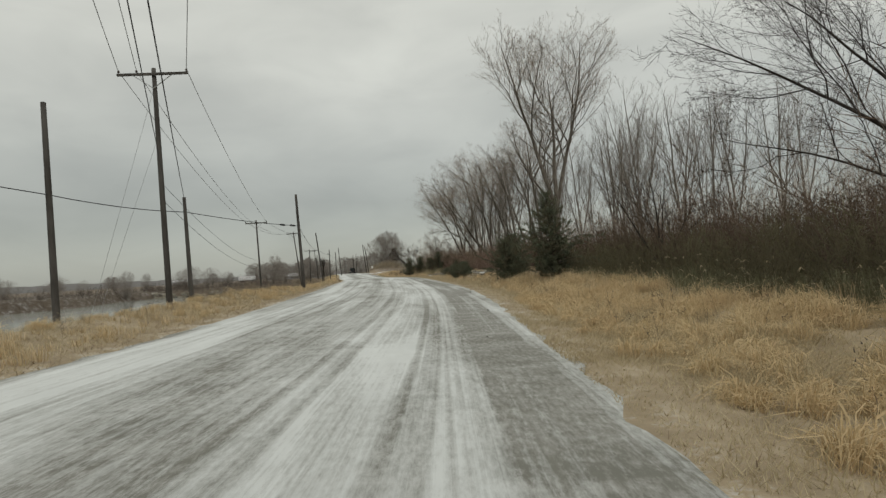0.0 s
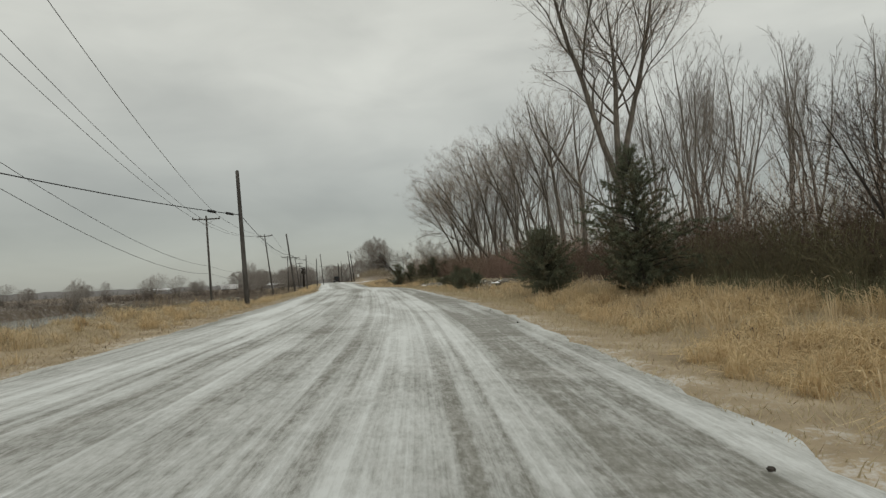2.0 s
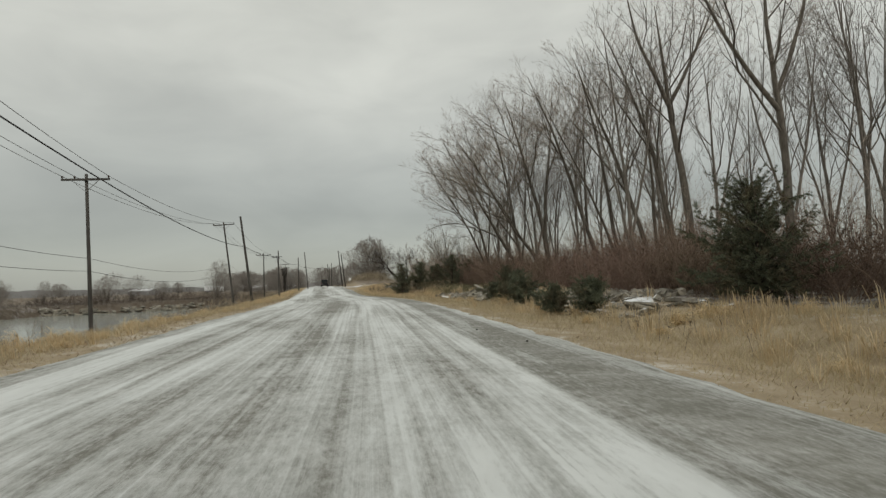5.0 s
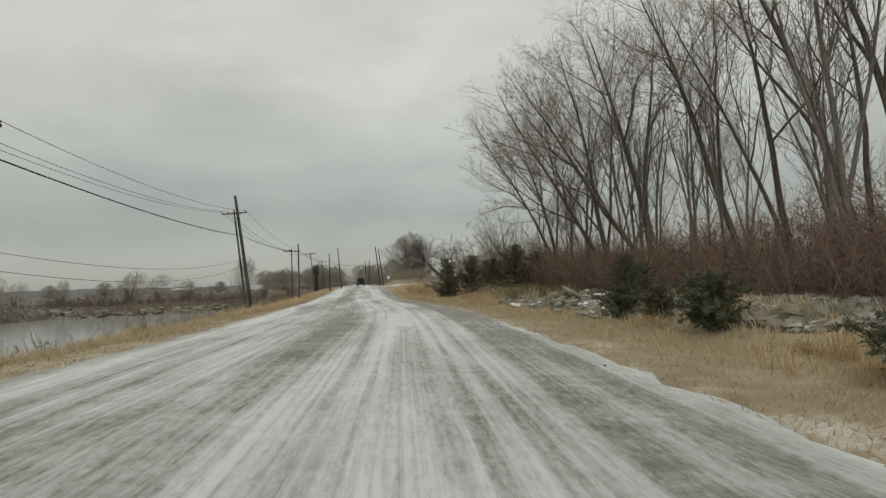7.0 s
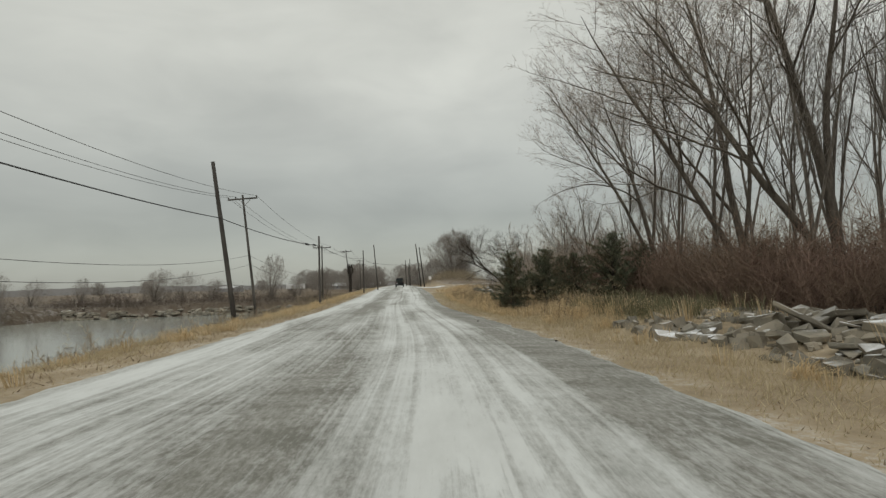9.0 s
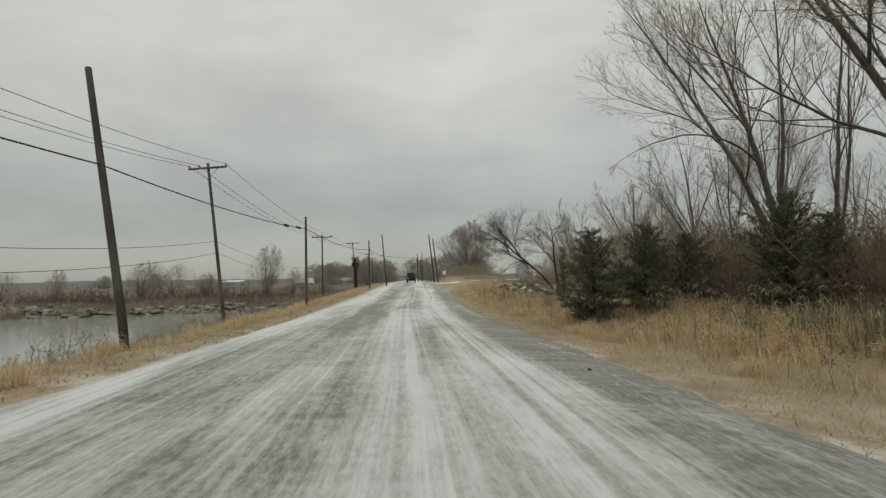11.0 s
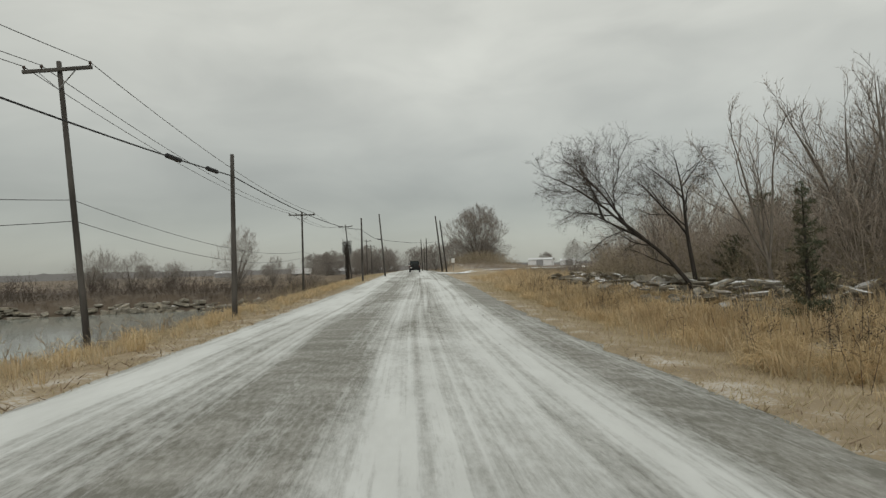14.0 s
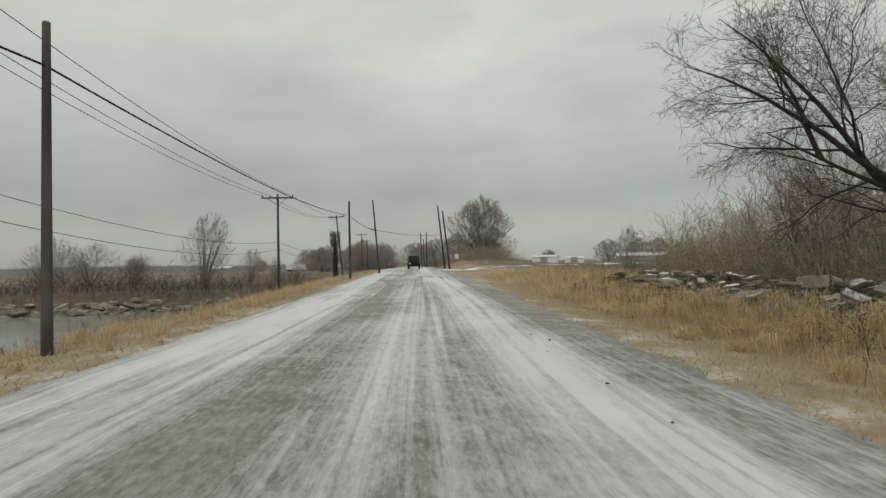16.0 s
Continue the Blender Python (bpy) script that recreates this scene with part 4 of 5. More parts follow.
wire((7.6, -14.5, 7.7), (-12.25, 27.7, 6.35), 0.15, 0.016, M_CABLE, "phone_cable", "black phone cable crossing over the road")
wire((7.6, -14.5, 6.4), (-12.28, 30.11, 5.1), 0.2, 0.016, M_CABLE, "phone_cable", "black phone cable crossing over the road")
for k, (gx, gy) in ((0.93, (-16.2, 26.8)), (0.72, (-15.4, 26.2))):
    b0, t0 = arms[1][0], arms[1][1]
    g = wire(b0.lerp(t0, k), on_land(gx, gy), 0.0, 0.008, M_STEEL, "guy_wire", "steel guy wire staying the tall pole", 4)
g0 = on_land(-15.6, 26.4)
tagged(part("guy_marker", tube([g0, Vector(g0) + Vector((0.25, 0.1, 1.5))], 0.03, 8), make_plain("yellow_plastic", (0.45, 0.33, 0.05), 0.6)), "faded yellow marker on a guy wire", "marker")

P_POLES = [  # plain poles along the verge: base, top, radius, height of the cable, sag towards the next
    ((-14.85, 23.3, -1.5), (-15.15, 23.3, 8.7), 0.16, 0.63, 0.15),
    ((-12.09, 30.15, -1.1), (-12.28, 30.11, 5.16), 0.13, 0.87, 0.12),
    ((-10.3, 46.9, -0.95), (-10.65, 46.96, 7.35), 0.15, 0.68, 0.65),
    ((-18.0, 87.5, -0.8), (-18.75, 86.9, 6.95), 0.125, 0.66, 0.25),
    ((-21.63, 109.0, -0.8), (-21.63, 109.0, 5.2), 0.10, 0.87, 0.5),
    ((-27.9, 144.9, -0.5), (-27.9, 144.9, 6.03), 0.11, 0.83, 0.25),
    ((-29.6, 160.0, -0.2), (-30.2, 159.9, 7.85), 0.115, 0.6, 0.3),
    ((-26.1, 183.0, 0.1), (-26.7, 181.0, 9.2), 0.15, 0.55, 0.3),
]
ends = []
for b, t, r, k, sg in P_POLES:
    utility_pole(foot(b), t, r=r)
    ends.append((Vector(foot(b)).lerp(Vector(t), k), sg))
utility_pole(foot((-25.6, 184.3, 0.1)), (-26.3, 182.8, 8.6), r=0.14)
utility_pole(foot((-35.6, 214.0, 0.1)), (-35.8, 214.0, 7.2), r=0.13)
utility_pole(foot((-35.0, 216.0, 0.1)), (-35.0, 216.0, 7.6), r=0.13)
utility_pole(foot((-42.5, 252.0, 0.1)), (-42.6, 252.0, 7.8), r=0.13)
utility_pole(foot((-61.0, 262.0, -0.2)), (-61.2, 262.0, 8.5), r=0.14, arm=1.1, arm_way=13, insulators=(-0.9, 0.9))
wire((-17.0, 2.0, 5.4), ends[0][0], 0.15, 0.022, M_CABLE, "phone_cable", "thick black phone cable between plain poles")
for (p0, sg), (p1, _) in zip(ends, ends[1:]):
    ob = wire(p0, p1, sg, 0.022, M_CABLE, "phone_cable", "thick black phone cable between plain poles")
    for u in (0.80, 0.92) if sg in (0.12, 0.25) else ():
        c = p0.lerp(p1, u) - Vector((0, 0, 4 * sg * u * (1 - u)))
        d = (p1 - p0).normalized() * 0.42
        part("splice_case", tube([c - d, c - d * 0.9, c + d * 0.9, c + d], [0.03, 0.075, 0.075, 0.03], 8), M_CABLE, ob, "fat black splice case")

# a stump of a pole wrapped in dead ivy
ivy = thing("ivy_pole", on_land(-35.0, 161.4), "old pole wrapped in dead dark ivy", "utility pole")
part("post", tube([(0, 0, -0.3), (0, 0, 5.0)], [0.17, 0.13], 10), M_POLE, ivy)
iv = np.random.default_rng(8)
n = 1800
zz = iv.uniform(0.2, 5.3, n)
wd = np.where(zz > 3.6, 0.75, 0.17) * iv.uniform(0.3, 1.0, n)
an = iv.uniform(0, 2 * np.pi, n)
b = np.stack([np.cos(an) * wd * 0.7, np.sin(an) * wd * 0.7, zz], -1)
v, f = cones(b, b + np.stack([np.cos(an) * 0.25, np.sin(an) * 0.25, iv.normal(0, 0.25, n)], -1), np.full(n, 0.022))
link_mesh("ivy", v, f, M_IVY, ivy)

# ---------------------------------------------------------------- woods on the right
rng = random.Random(5)
rs = np.random.default_rng(11)
WOOD = "woods beside the road"
grown_tree(on_land(10.0, 41.2), 3, "tall forked leafless cottonwood behind the cedars", [
    (0, -0.01, 0.0, -0.08, 14.5, 0.24), (5.0, -0.27, 0.05, -0.30, 13.0, 0.17), (5.0, 0.18, 0.05, 0.22, 13.0, 0.16), (8.4, -0.9, 0.0, -0.35, 4.5, 0.06), (3.6, -1.5, 0.1, -0.9, 3.6, 0.06), (9.0, 0.75, 0.0, 0.30, 5.0, 0.07),
], M_BARK_MID, M_TWIG, side=0.72, lift=0.06, density=1.05, thick=0.007, low=0.5, crook=0.08, reach=1.05)
# the wood's front row, which fans out over the verge
FRONT = [  # x, y, seed, stems
    (12.7, 59.0, 21, [(0, -0.02, 0.0, -0.05, 15.0, 0.20), (7.6, -0.75, 0.0, -0.45, 8.5, 0.11), (8.4, 0.35, 0.0, 0.15, 7.5, 0.10)]),
    (13.2, 69.0, 31, [(0, 0.00, 0.0, -0.04, 17.0, 0.28), (10.8, -0.45, 0.0, -0.25, 8.0, 0.14), (10.9, 0.60, 0.0, 0.30, 7.5, 0.13)]),
    (13.0, 70.6, 30, [(0, -0.10, 0.0, -0.40, 17.0, 0.19), (8.0, -0.55, 0.0, -0.5, 6.5, 0.08)]),
    (12.4, 72.4, 32, [(0, -0.26, 0.0, -0.48, 16.0, 0.18), (0, 0.02, 0.0, -0.12, 15.5, 0.14), (6.0, -0.75, 0.0, -0.60, 7.0, 0.08)]),
    (11.2, 75.9, 37, [(0, -0.10, -0.02, -0.30, 16.0, 0.17), (1.6, -0.36, 0.0, -0.44, 13.0, 0.11)]),
    (11.6, 80.6, 33, [(0, -0.34, -0.02, -0.46, 17.5, 0.20), (4.6, 0.0, 0.0, 0.0, 12.0, 0.11)]),
    (8.4, 86.9, 34, [(0, -0.06, 0.0, -0.40, 17.5, 0.26), (0.9, -0.62, -0.04, -0.66, 15.0, 0.19), (4.4, 0.16, 0.0, 0.22, 13.0, 0.16)]),
    (6.9, 92.2, 35, [(0, -0.06, 0.0, -0.30, 18.0, 0.22), (0.7, -0.44, 0.0, -0.58, 16.8, 0.18), (2.6, 0.12, 0.0, -0.06, 14.0, 0.12), (4.4, -0.62, 0.0, -0.62, 10.0, 0.09)]),
    (4.8, 101.2, 36, [(0, -0.14, 0.0, -0.32, 15.0, 0.20), (1.5, -0.36, -0.05, -0.70, 15.0, 0.14), (3.4, 0.08, 0.0, -0.10, 12.0, 0.11), (8.0, -0.7, -0.1, -0.95, 7.6, 0.06), (6.4, -1.4, -1.0, -3.0, 8.2, 0.06, 2.2)]),
]
for x, y, sd, stems in FRONT:
    grown_tree(on_land(x, y), sd, "tall leafless tree with a fan of fine twigs", stems, M_BARK_MID, M_TWIG, WOOD, side=0.68 if y < 95 else 0.52, lift=0.04 if y < 95 else 0.12, density=1.0 if y > 78 else 0.78, thick=0.0065, low=0.42, crook=0.075, fork=0.26)
grown_tree(on_land(-0.2, 97.6), 41, "young leafless tree with spreading boughs", [(0, -0.05, 0, -0.2, 7.2, 0.07), (2.6, -0.8, 0, -0.5, 3.6, 0.04), (3.2, 0.5, 0, 0.3, 3.2, 0.04)], M_BARK, M_TWIG, density=1.4, thick=0.005, lift=0.04)
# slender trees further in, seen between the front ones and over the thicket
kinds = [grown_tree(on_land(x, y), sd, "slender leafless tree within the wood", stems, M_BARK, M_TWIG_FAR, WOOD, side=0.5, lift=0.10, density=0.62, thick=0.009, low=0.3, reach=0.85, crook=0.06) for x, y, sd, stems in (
    (23.5, 62.5, 50, [(0, -0.03, 0, -0.06, 20.0, 0.17), (2.0, -0.2, 0, -0.2, 16.0, 0.12), (4.0, 0.2, 0, 0.14, 14.0, 0.11)]),
    (27.2, 62.0, 51, [(0, 0.02, 0, -0.04, 19.0, 0.16), (5.0, 0.22, 0, 0.16, 12.0, 0.10)]),
    (18.0, 84.0, 52, [(0, -0.05, 0, -0.12, 17.5, 0.17), (3.0, -0.3, 0, -0.3, 13.0, 0.11)]),
)]
for x, y, sc in ((30.0, 60.0, 1.0), (33.2, 61.5, 0.95), (21.0, 66.0, 0.9), (37.5, 60.0, 0.95), (42.0, 64.0, 1.0), (25.2, 70.0, 0.95), (17.6, 66.5, 0.8), (31.5, 72.0, 1.0), (20.0, 52.5, 0.72), (25.0, 50.5, 0.7), (17.2, 48.0, 0.62), (46.0, 56.0, 0.9)):
    spot(rng.choice(kinds[:2]), x, y, rng.uniform(0, 360), sc)
for y0 in np.arange(73, 112, 5.4):
    y = y0 + rng.uniform(-1.8, 1.8)
    for s0 in (14.0, 18.5, 24.0):
        spot(rng.choice(kinds), float(right(y)) + s0 + rng.uniform(-2.0, 2.5), y + rng.uniform(-2, 2), rng.uniform(0, 360), rng.uniform(0.6, 0.85) * (1 - 0.35 * float(step(y, 95, 108))))
# dark trees over the thicket by the start
grown_tree(on_land(12.3, 25.8), 62, "small dark leafless tree within the thicket", [(0, -0.08, 0, -0.15, 5.4, 0.075), (0.5, -0.5, 0, -0.45, 4.8, 0.06), (0.6, 0.45, 0, 0.35, 4.8, 0.055), (1.2, 0.1, 0.2, 0.1, 4.4, 0.05)], M_BARK_DARK, M_TWIG_MID, side=0.65, density=1.7, lift=0.06, thick=0.004, low=0.25, crook=0.07)
grown_tree(on_land(23.2, 23.6), 61, "spreading leafless tree with long arching boughs", [
    (0, -0.08, 0, -0.2, 12.5, 0.30), (4.7, -1.1, -0.1, -3.0, 12.0, 0.10), (6.0, -0.9, -0.1, -1.7, 9.5, 0.085), (3.2, -2.2, -0.15, -4.5, 9.5, 0.075), (4.5, 0.5, 0, 0.5, 7.0, 0.12),
], M_BARK_DARK, M_TWIG_DARK, side=0.66, lift=0.04, density=1.0, thick=0.007, droop=0.05, low=0.3, crook=0.08)


# lower trees past the woods
def opening(x, y):
    """0 in the wood, 1 where the view opens over low brush to the fields."""
    return step(y - 2.3 * (x - right(y) - 6.6), 122, 130)


LOW = "small trees past the woods"
lows = [grown_tree(on_land(x, y), sd, "small grey leafless tree beside the rubble", stems, M_BARK, M_TWIG, LOW, side=0.5, lift=0.08, density=1.25, thick=0.0065, low=0.22, reach=0.9) for x, y, sd, stems in (
    (-0.6, 110.0, 70, [(0, 0.0, 0, -0.05, 6.4, 0.08), (1.6, -0.35, 0, -0.5, 5.6, 0.06), (1.8, 0.3, 0, 0.2, 5.0, 0.06)]),
    (-4.3, 106.8, 71, [(0, -0.12, 0, -0.3, 5.4, 0.065), (1.2, 0.12, 0, 0.1, 4.2, 0.045), (1.4, -0.5, 0, -0.4, 3.4, 0.04)]),
    (5.0, 117.0, 72, [(0, -0.05, 0, -0.2, 8.0, 0.10), (1.0, -0.4, 0, -0.3, 6.4, 0.07), (1.2, 0.4, 0, 0.3, 6.2, 0.07)]),
)]
grown_tree(on_land(9.6, 115.2), 73, "tall grey leafless tree behind low brush", [(0, -0.06, 0, -0.12, 11.0, 0.13), (1.5, -0.3, 0, -0.42, 10.0, 0.10), (2.5, -0.55, 0, -0.6, 7.5, 0.08), (2.6, 0.2, 0, 0.1, 8.5, 0.09)], M_BARK, M_TWIG, LOW, side=0.46, lift=0.08, density=1.0, thick=0.008, low=0.25)
for i in range(14):
    y = rng.uniform(103, 121)
    spot(rng.choice(lows), float(right(y)) + rng.uniform(8.5, 16), y, rng.uniform(0, 360), rng.uniform(0.5, 0.85))
for i in range(36):
    y = rng.uniform(102, 150)
    x = float(right(y)) + rng.uniform(9.5, 27) + max(0, (y - 125) * 0.45)
    spot(rng.choice(lows), x, y, rng.uniform(0, 360), rng.uniform(0.42, 0.76) * (1 - 0.55 * float(opening(x, y))))

# ---------------------------------------------------------------- cedars and junipers
def scatter(n, y0, y1, s0, s1, side):
    y = rs.uniform(y0, y1, n)
    s = rs.uniform(s0, s1, n)
    return (right(y) + s if side > 0 else left(y) - s), y


cedar = conifer(on_land(8.3, 33.2), 1, 5.3, 4.5, "dark green cedar tree with drooping boughs", boughs=200, sprays=42, power=0.58, rise=0.3)
cedar2 = conifer(on_land(8.2, 53.2), 2, 3.5, 4.4, "broad bushy dark cedar beside the rubble", boughs=150, sprays=40, power=0.42, rise=0.55)
spot(cedar2, 6.3, 40.3, 70, 0.84)
spot(cedar2, 2.5, 70.6, 200, 0.46)
shrub = conifer(on_land(3.5, 54.9), 4, 1.05, 1.8, "low dark juniper shrub among concrete slabs", name="juniper_shrub", group="junipers along the verge", boughs=110, sprays=26, power=0.48, rise=0.65)
for x, y, s in ((2.6, 56.5, 0.9), (2.4, 62.4, 1.1), (1.9, 64.6, 0.75), (3.5, 72.6, 1.2), (1.5, 66.6, 0.9), (7.2, 42.5, 1.3)):
    spot(shrub, x, y, y * 40, s)
cedar3 = conifer(on_land(-5.0, 92.0), 7, 3.0, 3.0, "dark cedar at the edge of tall grass", group="small cedars along the verge", boughs=125, sprays=31, power=0.55, rise=0.45)
for x, y, s in ((-3.3, 92.6, 0.95), (-0.2, 89.6, 1.08), (1.4, 91.0, 0.95), (-1.6, 94.5, 0.9), (5.2, 86.2, 0.85), (-0.1, 119.0, 1.4), (-2.0, 97.8, 0.9), (-3.4, 113.0, 0.7), (2.8, 110.5, 1.1), (0.8, 104.0, 1.0)):
    spot(cedar3, x, y, y * 33, s)
x, y = np.concatenate([scatter(220, 84, 100, 8.0, 10.5, 1), scatter(900, 77, 98, 8.2, 13.0, 1)], 1)
brush_mesh("brush_thicket", x, y, rs.uniform(0.8, 2.4, len(x)), 15, M_BRUSH_RED, 12, "brown leafless brush among small cedars", spread=0.2)
conifer(on_land(-5.5, 102.1), 9, 2.9, 1.0, "slim dark cedar behind the grass", boughs=60, sprays=24)


x, y = scatter(3400, 0, 62, 8.5, 17.0, 1)
brush_mesh("brush_thicket", x, y, rs.uniform(1.5, 4.7, len(x)) * (0.8 + 0.35 * lump(x, y, 0.5)) * (1 - 0.4 * step(y, 38, 58)), 1, M_BRUSH, 9, "dense red-brown leafless brush thicket", spread=0.45)
x, y = scatter(2700, 58, 98, 8.0, 17.0, 1)
brush_mesh("brush_thicket", x, y, rs.uniform(1.5, 3.7, len(x)) * (0.85 + 0.3 * lump(x, y, 0.5)), 5, M_BRUSH_RED, 9, "dense red-brown leafless brush under trees", spread=0.45)
x, y = scatter(3900, 95, 150, 6.8, 22.0, 1)
brush_mesh("grey_brush", x, y, rs.uniform(0.7, 2.5, len(x)) * (1 - 0.72 * opening(x, y)) * (0.4 + 0.6 * step(x - right(y), 5.8, 9)), 2, M_BRUSH_GREY, 10, "grey-brown leafless brush beside rubble")
x, y = scatter(1250, 22, 112, 15.0, 36.0, 1)
x2, y2 = np.concatenate([scatter(1300, 99, 140, 9.0, 30.0, 1), scatter(700, 101, 122, 8.0, 16.0, 1)], 1)
brush_mesh("wood_saplings", x2, y2, rs.uniform(1.8, 4.2, len(x2)) * (1 - 0.68 * opening(x2, y2)), 14, M_TWIG, 12, "grey leafless saplings past the wood", spread=0.22)
brush_mesh("wood_saplings", x, y, rs.uniform(3.2, 7.5, len(x)), 12, M_TWIG, 8, "grey leafless saplings deep in the wood", spread=0.10)
x, y = scatter(1500, 0, 36, 5.8, 10.0, 1)
brush_mesh("olive_weeds", x, y, rs.uniform(0.7, 2.1, len(x)), 6, M_OLIVE, 9, "tangled olive-brown weeds below the thicket")
x, y = scatter(500, 120, 150, 5.5, 9.5, 1)
brush_mesh("olive_weeds", x, y, rs.uniform(0.3, 0.8, len(x)), 7, M_BRUSH_GREY, 8, "low olive-brown weeds past the rubble")
x, y = scatter(3600, 4, 185, 7.5, 13, -1)
keep = lake(x, y) < 0.4
brush_mesh("bank_brush", x[keep], y[keep], (rs.uniform(0.15, 0.5, len(x)) * (1 + 1.6 * step(y, 118, 145)))[keep], 3, M_BRUSH_GREY, 6, "low brown brush on the lake bank")
x, y = scatter(900, 58, 118, 2.6, 7.0, -1)
keep = (rs.uniform(0, 1, len(x)) < np.clip(0.25 + 0.9 * lump(x, y, 0.45, 6), 0, 1)) & (lake(x, y) < 0.2)
brush_mesh("verge_brush", x[keep], y[keep], rs.uniform(0.35, 0.95, keep.sum()), 17, M_BRUSH_GREY, 9, "grey-brown brush clumps on the lakeside verge", spread=0.3)
x, y = scatter(1500, 34, 132, 4.4, 8.6, -1)
keep = rs.uniform(0, 1, len(x)) < np.clip(0.5 + 0.8 * lump(x, y, 0.5, 3), 0.1, 1)
x2, y2 = scatter(15000, 30, 132, 3.2, 8.2, -1)
k2 = rs.uniform(0, 1, len(x2)) < np.clip(0.55 + 0.8 * lump(x2, y2, 0.6, 5), 0.08, 1)
grass_mesh("reeds", x2[k2], y2[k2], rs.uniform(0.4, 1.0, k2.sum()) * (0.5 + 0.5 * step(left(y2[k2]) - x2[k2], 3.2, 5)), 18, M_REEDGRASS, "grey-tan reeds at the lake's edge", lean=0.2, width=0.006)
brush_mesh("bank_reeds", x[keep], y[keep], rs.uniform(0.35, 0.95, keep.sum()), 19, M_REED, 7, "grey-brown reeds on the lake's near bank", spread=0.16)
# reeds and scrub on the lake's far shore
def shore(x):
    return 143 + 3.5 * lump(x, 0, 0.09) + np.clip((x + 62) * 0.5, 0, 14)


x = rs.uniform(-140, -38, 4800)
y = shore(x) - 0.6 + rs.exponential(6, len(x))
y2 = rs.uniform(-20, 150, 2600)
x, y = np.concatenate([x[x > -76], west(y2) + 0.6 - rs.exponential(6, len(y2))]), np.concatenate([y[x > -76], y2])
brush_mesh("shore_scrub", x, y, rs.uniform(0.7, 2.2, len(x)) * (1 + 0.6 * lump(x, y, 0.25)), 4, M_SCRUB, 4, "brown scrub along the lake's far shore")

# the leaning tree and its slender neighbour
grown_tree(on_land(-5.4, 110.4), 77, "leaning leafless tree arching over the rubble", [
    (0, -0.50, -0.04, -1.8, 5.3, 0.085), (1.7, -1.0, -0.1, -2.6, 4.5, 0.065), (2.1, -0.7, 0.0, -1.1, 3.9, 0.055), (2.8, -0.4, 0.05, -0.35, 2.6, 0.045), (0.9, -1.9, 0.1, -2.6, 1.8, 0.025),
], M_BARK_DARK, M_TWIG_MID, side=0.8, lift=0.02, density=2.7, thick=0.0036, low=0.44, reach=1.0, crook=0.09, droop=0.06)
grown_tree(on_land(-5.35, 110.7), 78, "slender leafless tree beside the leaning trunk", [
    (0, -0.02, -0.02, -0.20, 5.3, 0.09), (2.3, -0.75, 0.0, -1.0, 3.0, 0.045), (3.6, -0.9, 0.0, -1.2, 2.0, 0.035), (4.0, 0.7, 0.0, 0.8, 1.4, 0.03),
], M_BARK_DARK, M_TWIG_MID, side=0.85, lift=0.02, density=2.8, thick=0.0036, low=0.48, reach=1.05, crook=0.11)

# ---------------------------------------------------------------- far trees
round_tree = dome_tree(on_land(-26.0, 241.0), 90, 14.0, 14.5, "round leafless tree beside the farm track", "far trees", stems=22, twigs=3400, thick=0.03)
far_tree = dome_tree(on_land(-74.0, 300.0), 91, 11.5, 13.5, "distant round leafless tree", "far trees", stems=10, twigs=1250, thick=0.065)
for x, y, s in ((-27.0, 258.0, 0.72), (-41.0, 262.0, 0.7), (-36.0, 270.0, 0.8), (-24.0, 250.0, 0.5), (-80.0, 318.0, 0.95), (-68.0, 305.0, 0.9), (-88.0, 330.0, 0.9), (-61.0, 330.0, 0.85), (-64.0, 296.0, 0.6), (-96.0, 316.0, 0.85), (-54.0, 312.0, 0.75), (-104.0, 345.0, 1.0),
                (-143.0, 440.0, 1.15), (-156.0, 452.0, 1.2), (-132.0, 445.0, 1.1), (-116.0, 425.0, 0.9), (-106.0, 430.0, 0.95), (-95.0, 412.0, 0.8),
                (22.0, 390.0, 0.95), (40.0, 420.0, 1.0), (52.0, 425.0, 1.1), (66.0, 430.0, 0.9), (-5.0, 450.0, 0.7), (95.0, 400.0, 1.0), (130.0, 380.0, 1.0),
                (-195.0, 465.0, 0.7), (-240.0, 400.0, 0.8), (-300.0, 430.0, 0.8), (-350.0, 380.0, 0.9)):
    spot(far_tree, x, y, x * 17, s)
lake_tree = dome_tree(on_land(-48.0, 157.0), 95, 7.8, 5.0, "wind-bent leafless tree on the lake bank", "trees round the lake", stems=13, twigs=1300, thick=0.010, lean=0.10)
broad_tree = dome_tree(on_land(-76.0, 166.0), 96, 6.3, 7.0, "broad wind-bent leafless tree beyond the lake", "trees round the lake", stems=16, twigs=1300, thick=0.011, lean=0.22, low=0.0)
for x, y, s in ((-47.5, 166.0, 0.55), (-64.5, 168.0, 0.5), (-72.0, 127.0, 0.8), (-58.0, 195.0, 0.5), (-82.0, 154.0, 0.6)):
    spot(lake_tree, x, y, x * 5 % 40, s)
for x, y, s in ((-71.0, 168.0, 0.9), (-67.0, 171.0, 0.7), (-88.0, 150.0, 0.7), (-104.0, 150.0, 0.8), (-84.0, 178.0, 0.9), (-118.0, 150.0, 0.8), (-130.0, 140.0, 0.9), (-76.0, 118.0, 0.5), (-74.5, 104.0, 0.45), (-76.0, 84.0, 0.55), (-75.0, 66.0, 0.4), (-90.0, 112.0, 0.7), (-44.0, 172.0, 0.55)):
    spot(broad_tree, x, y, x * 7 % 50 - 25, s)
spot(lake_tree, -8.3, 132.0, 40, 0.36)

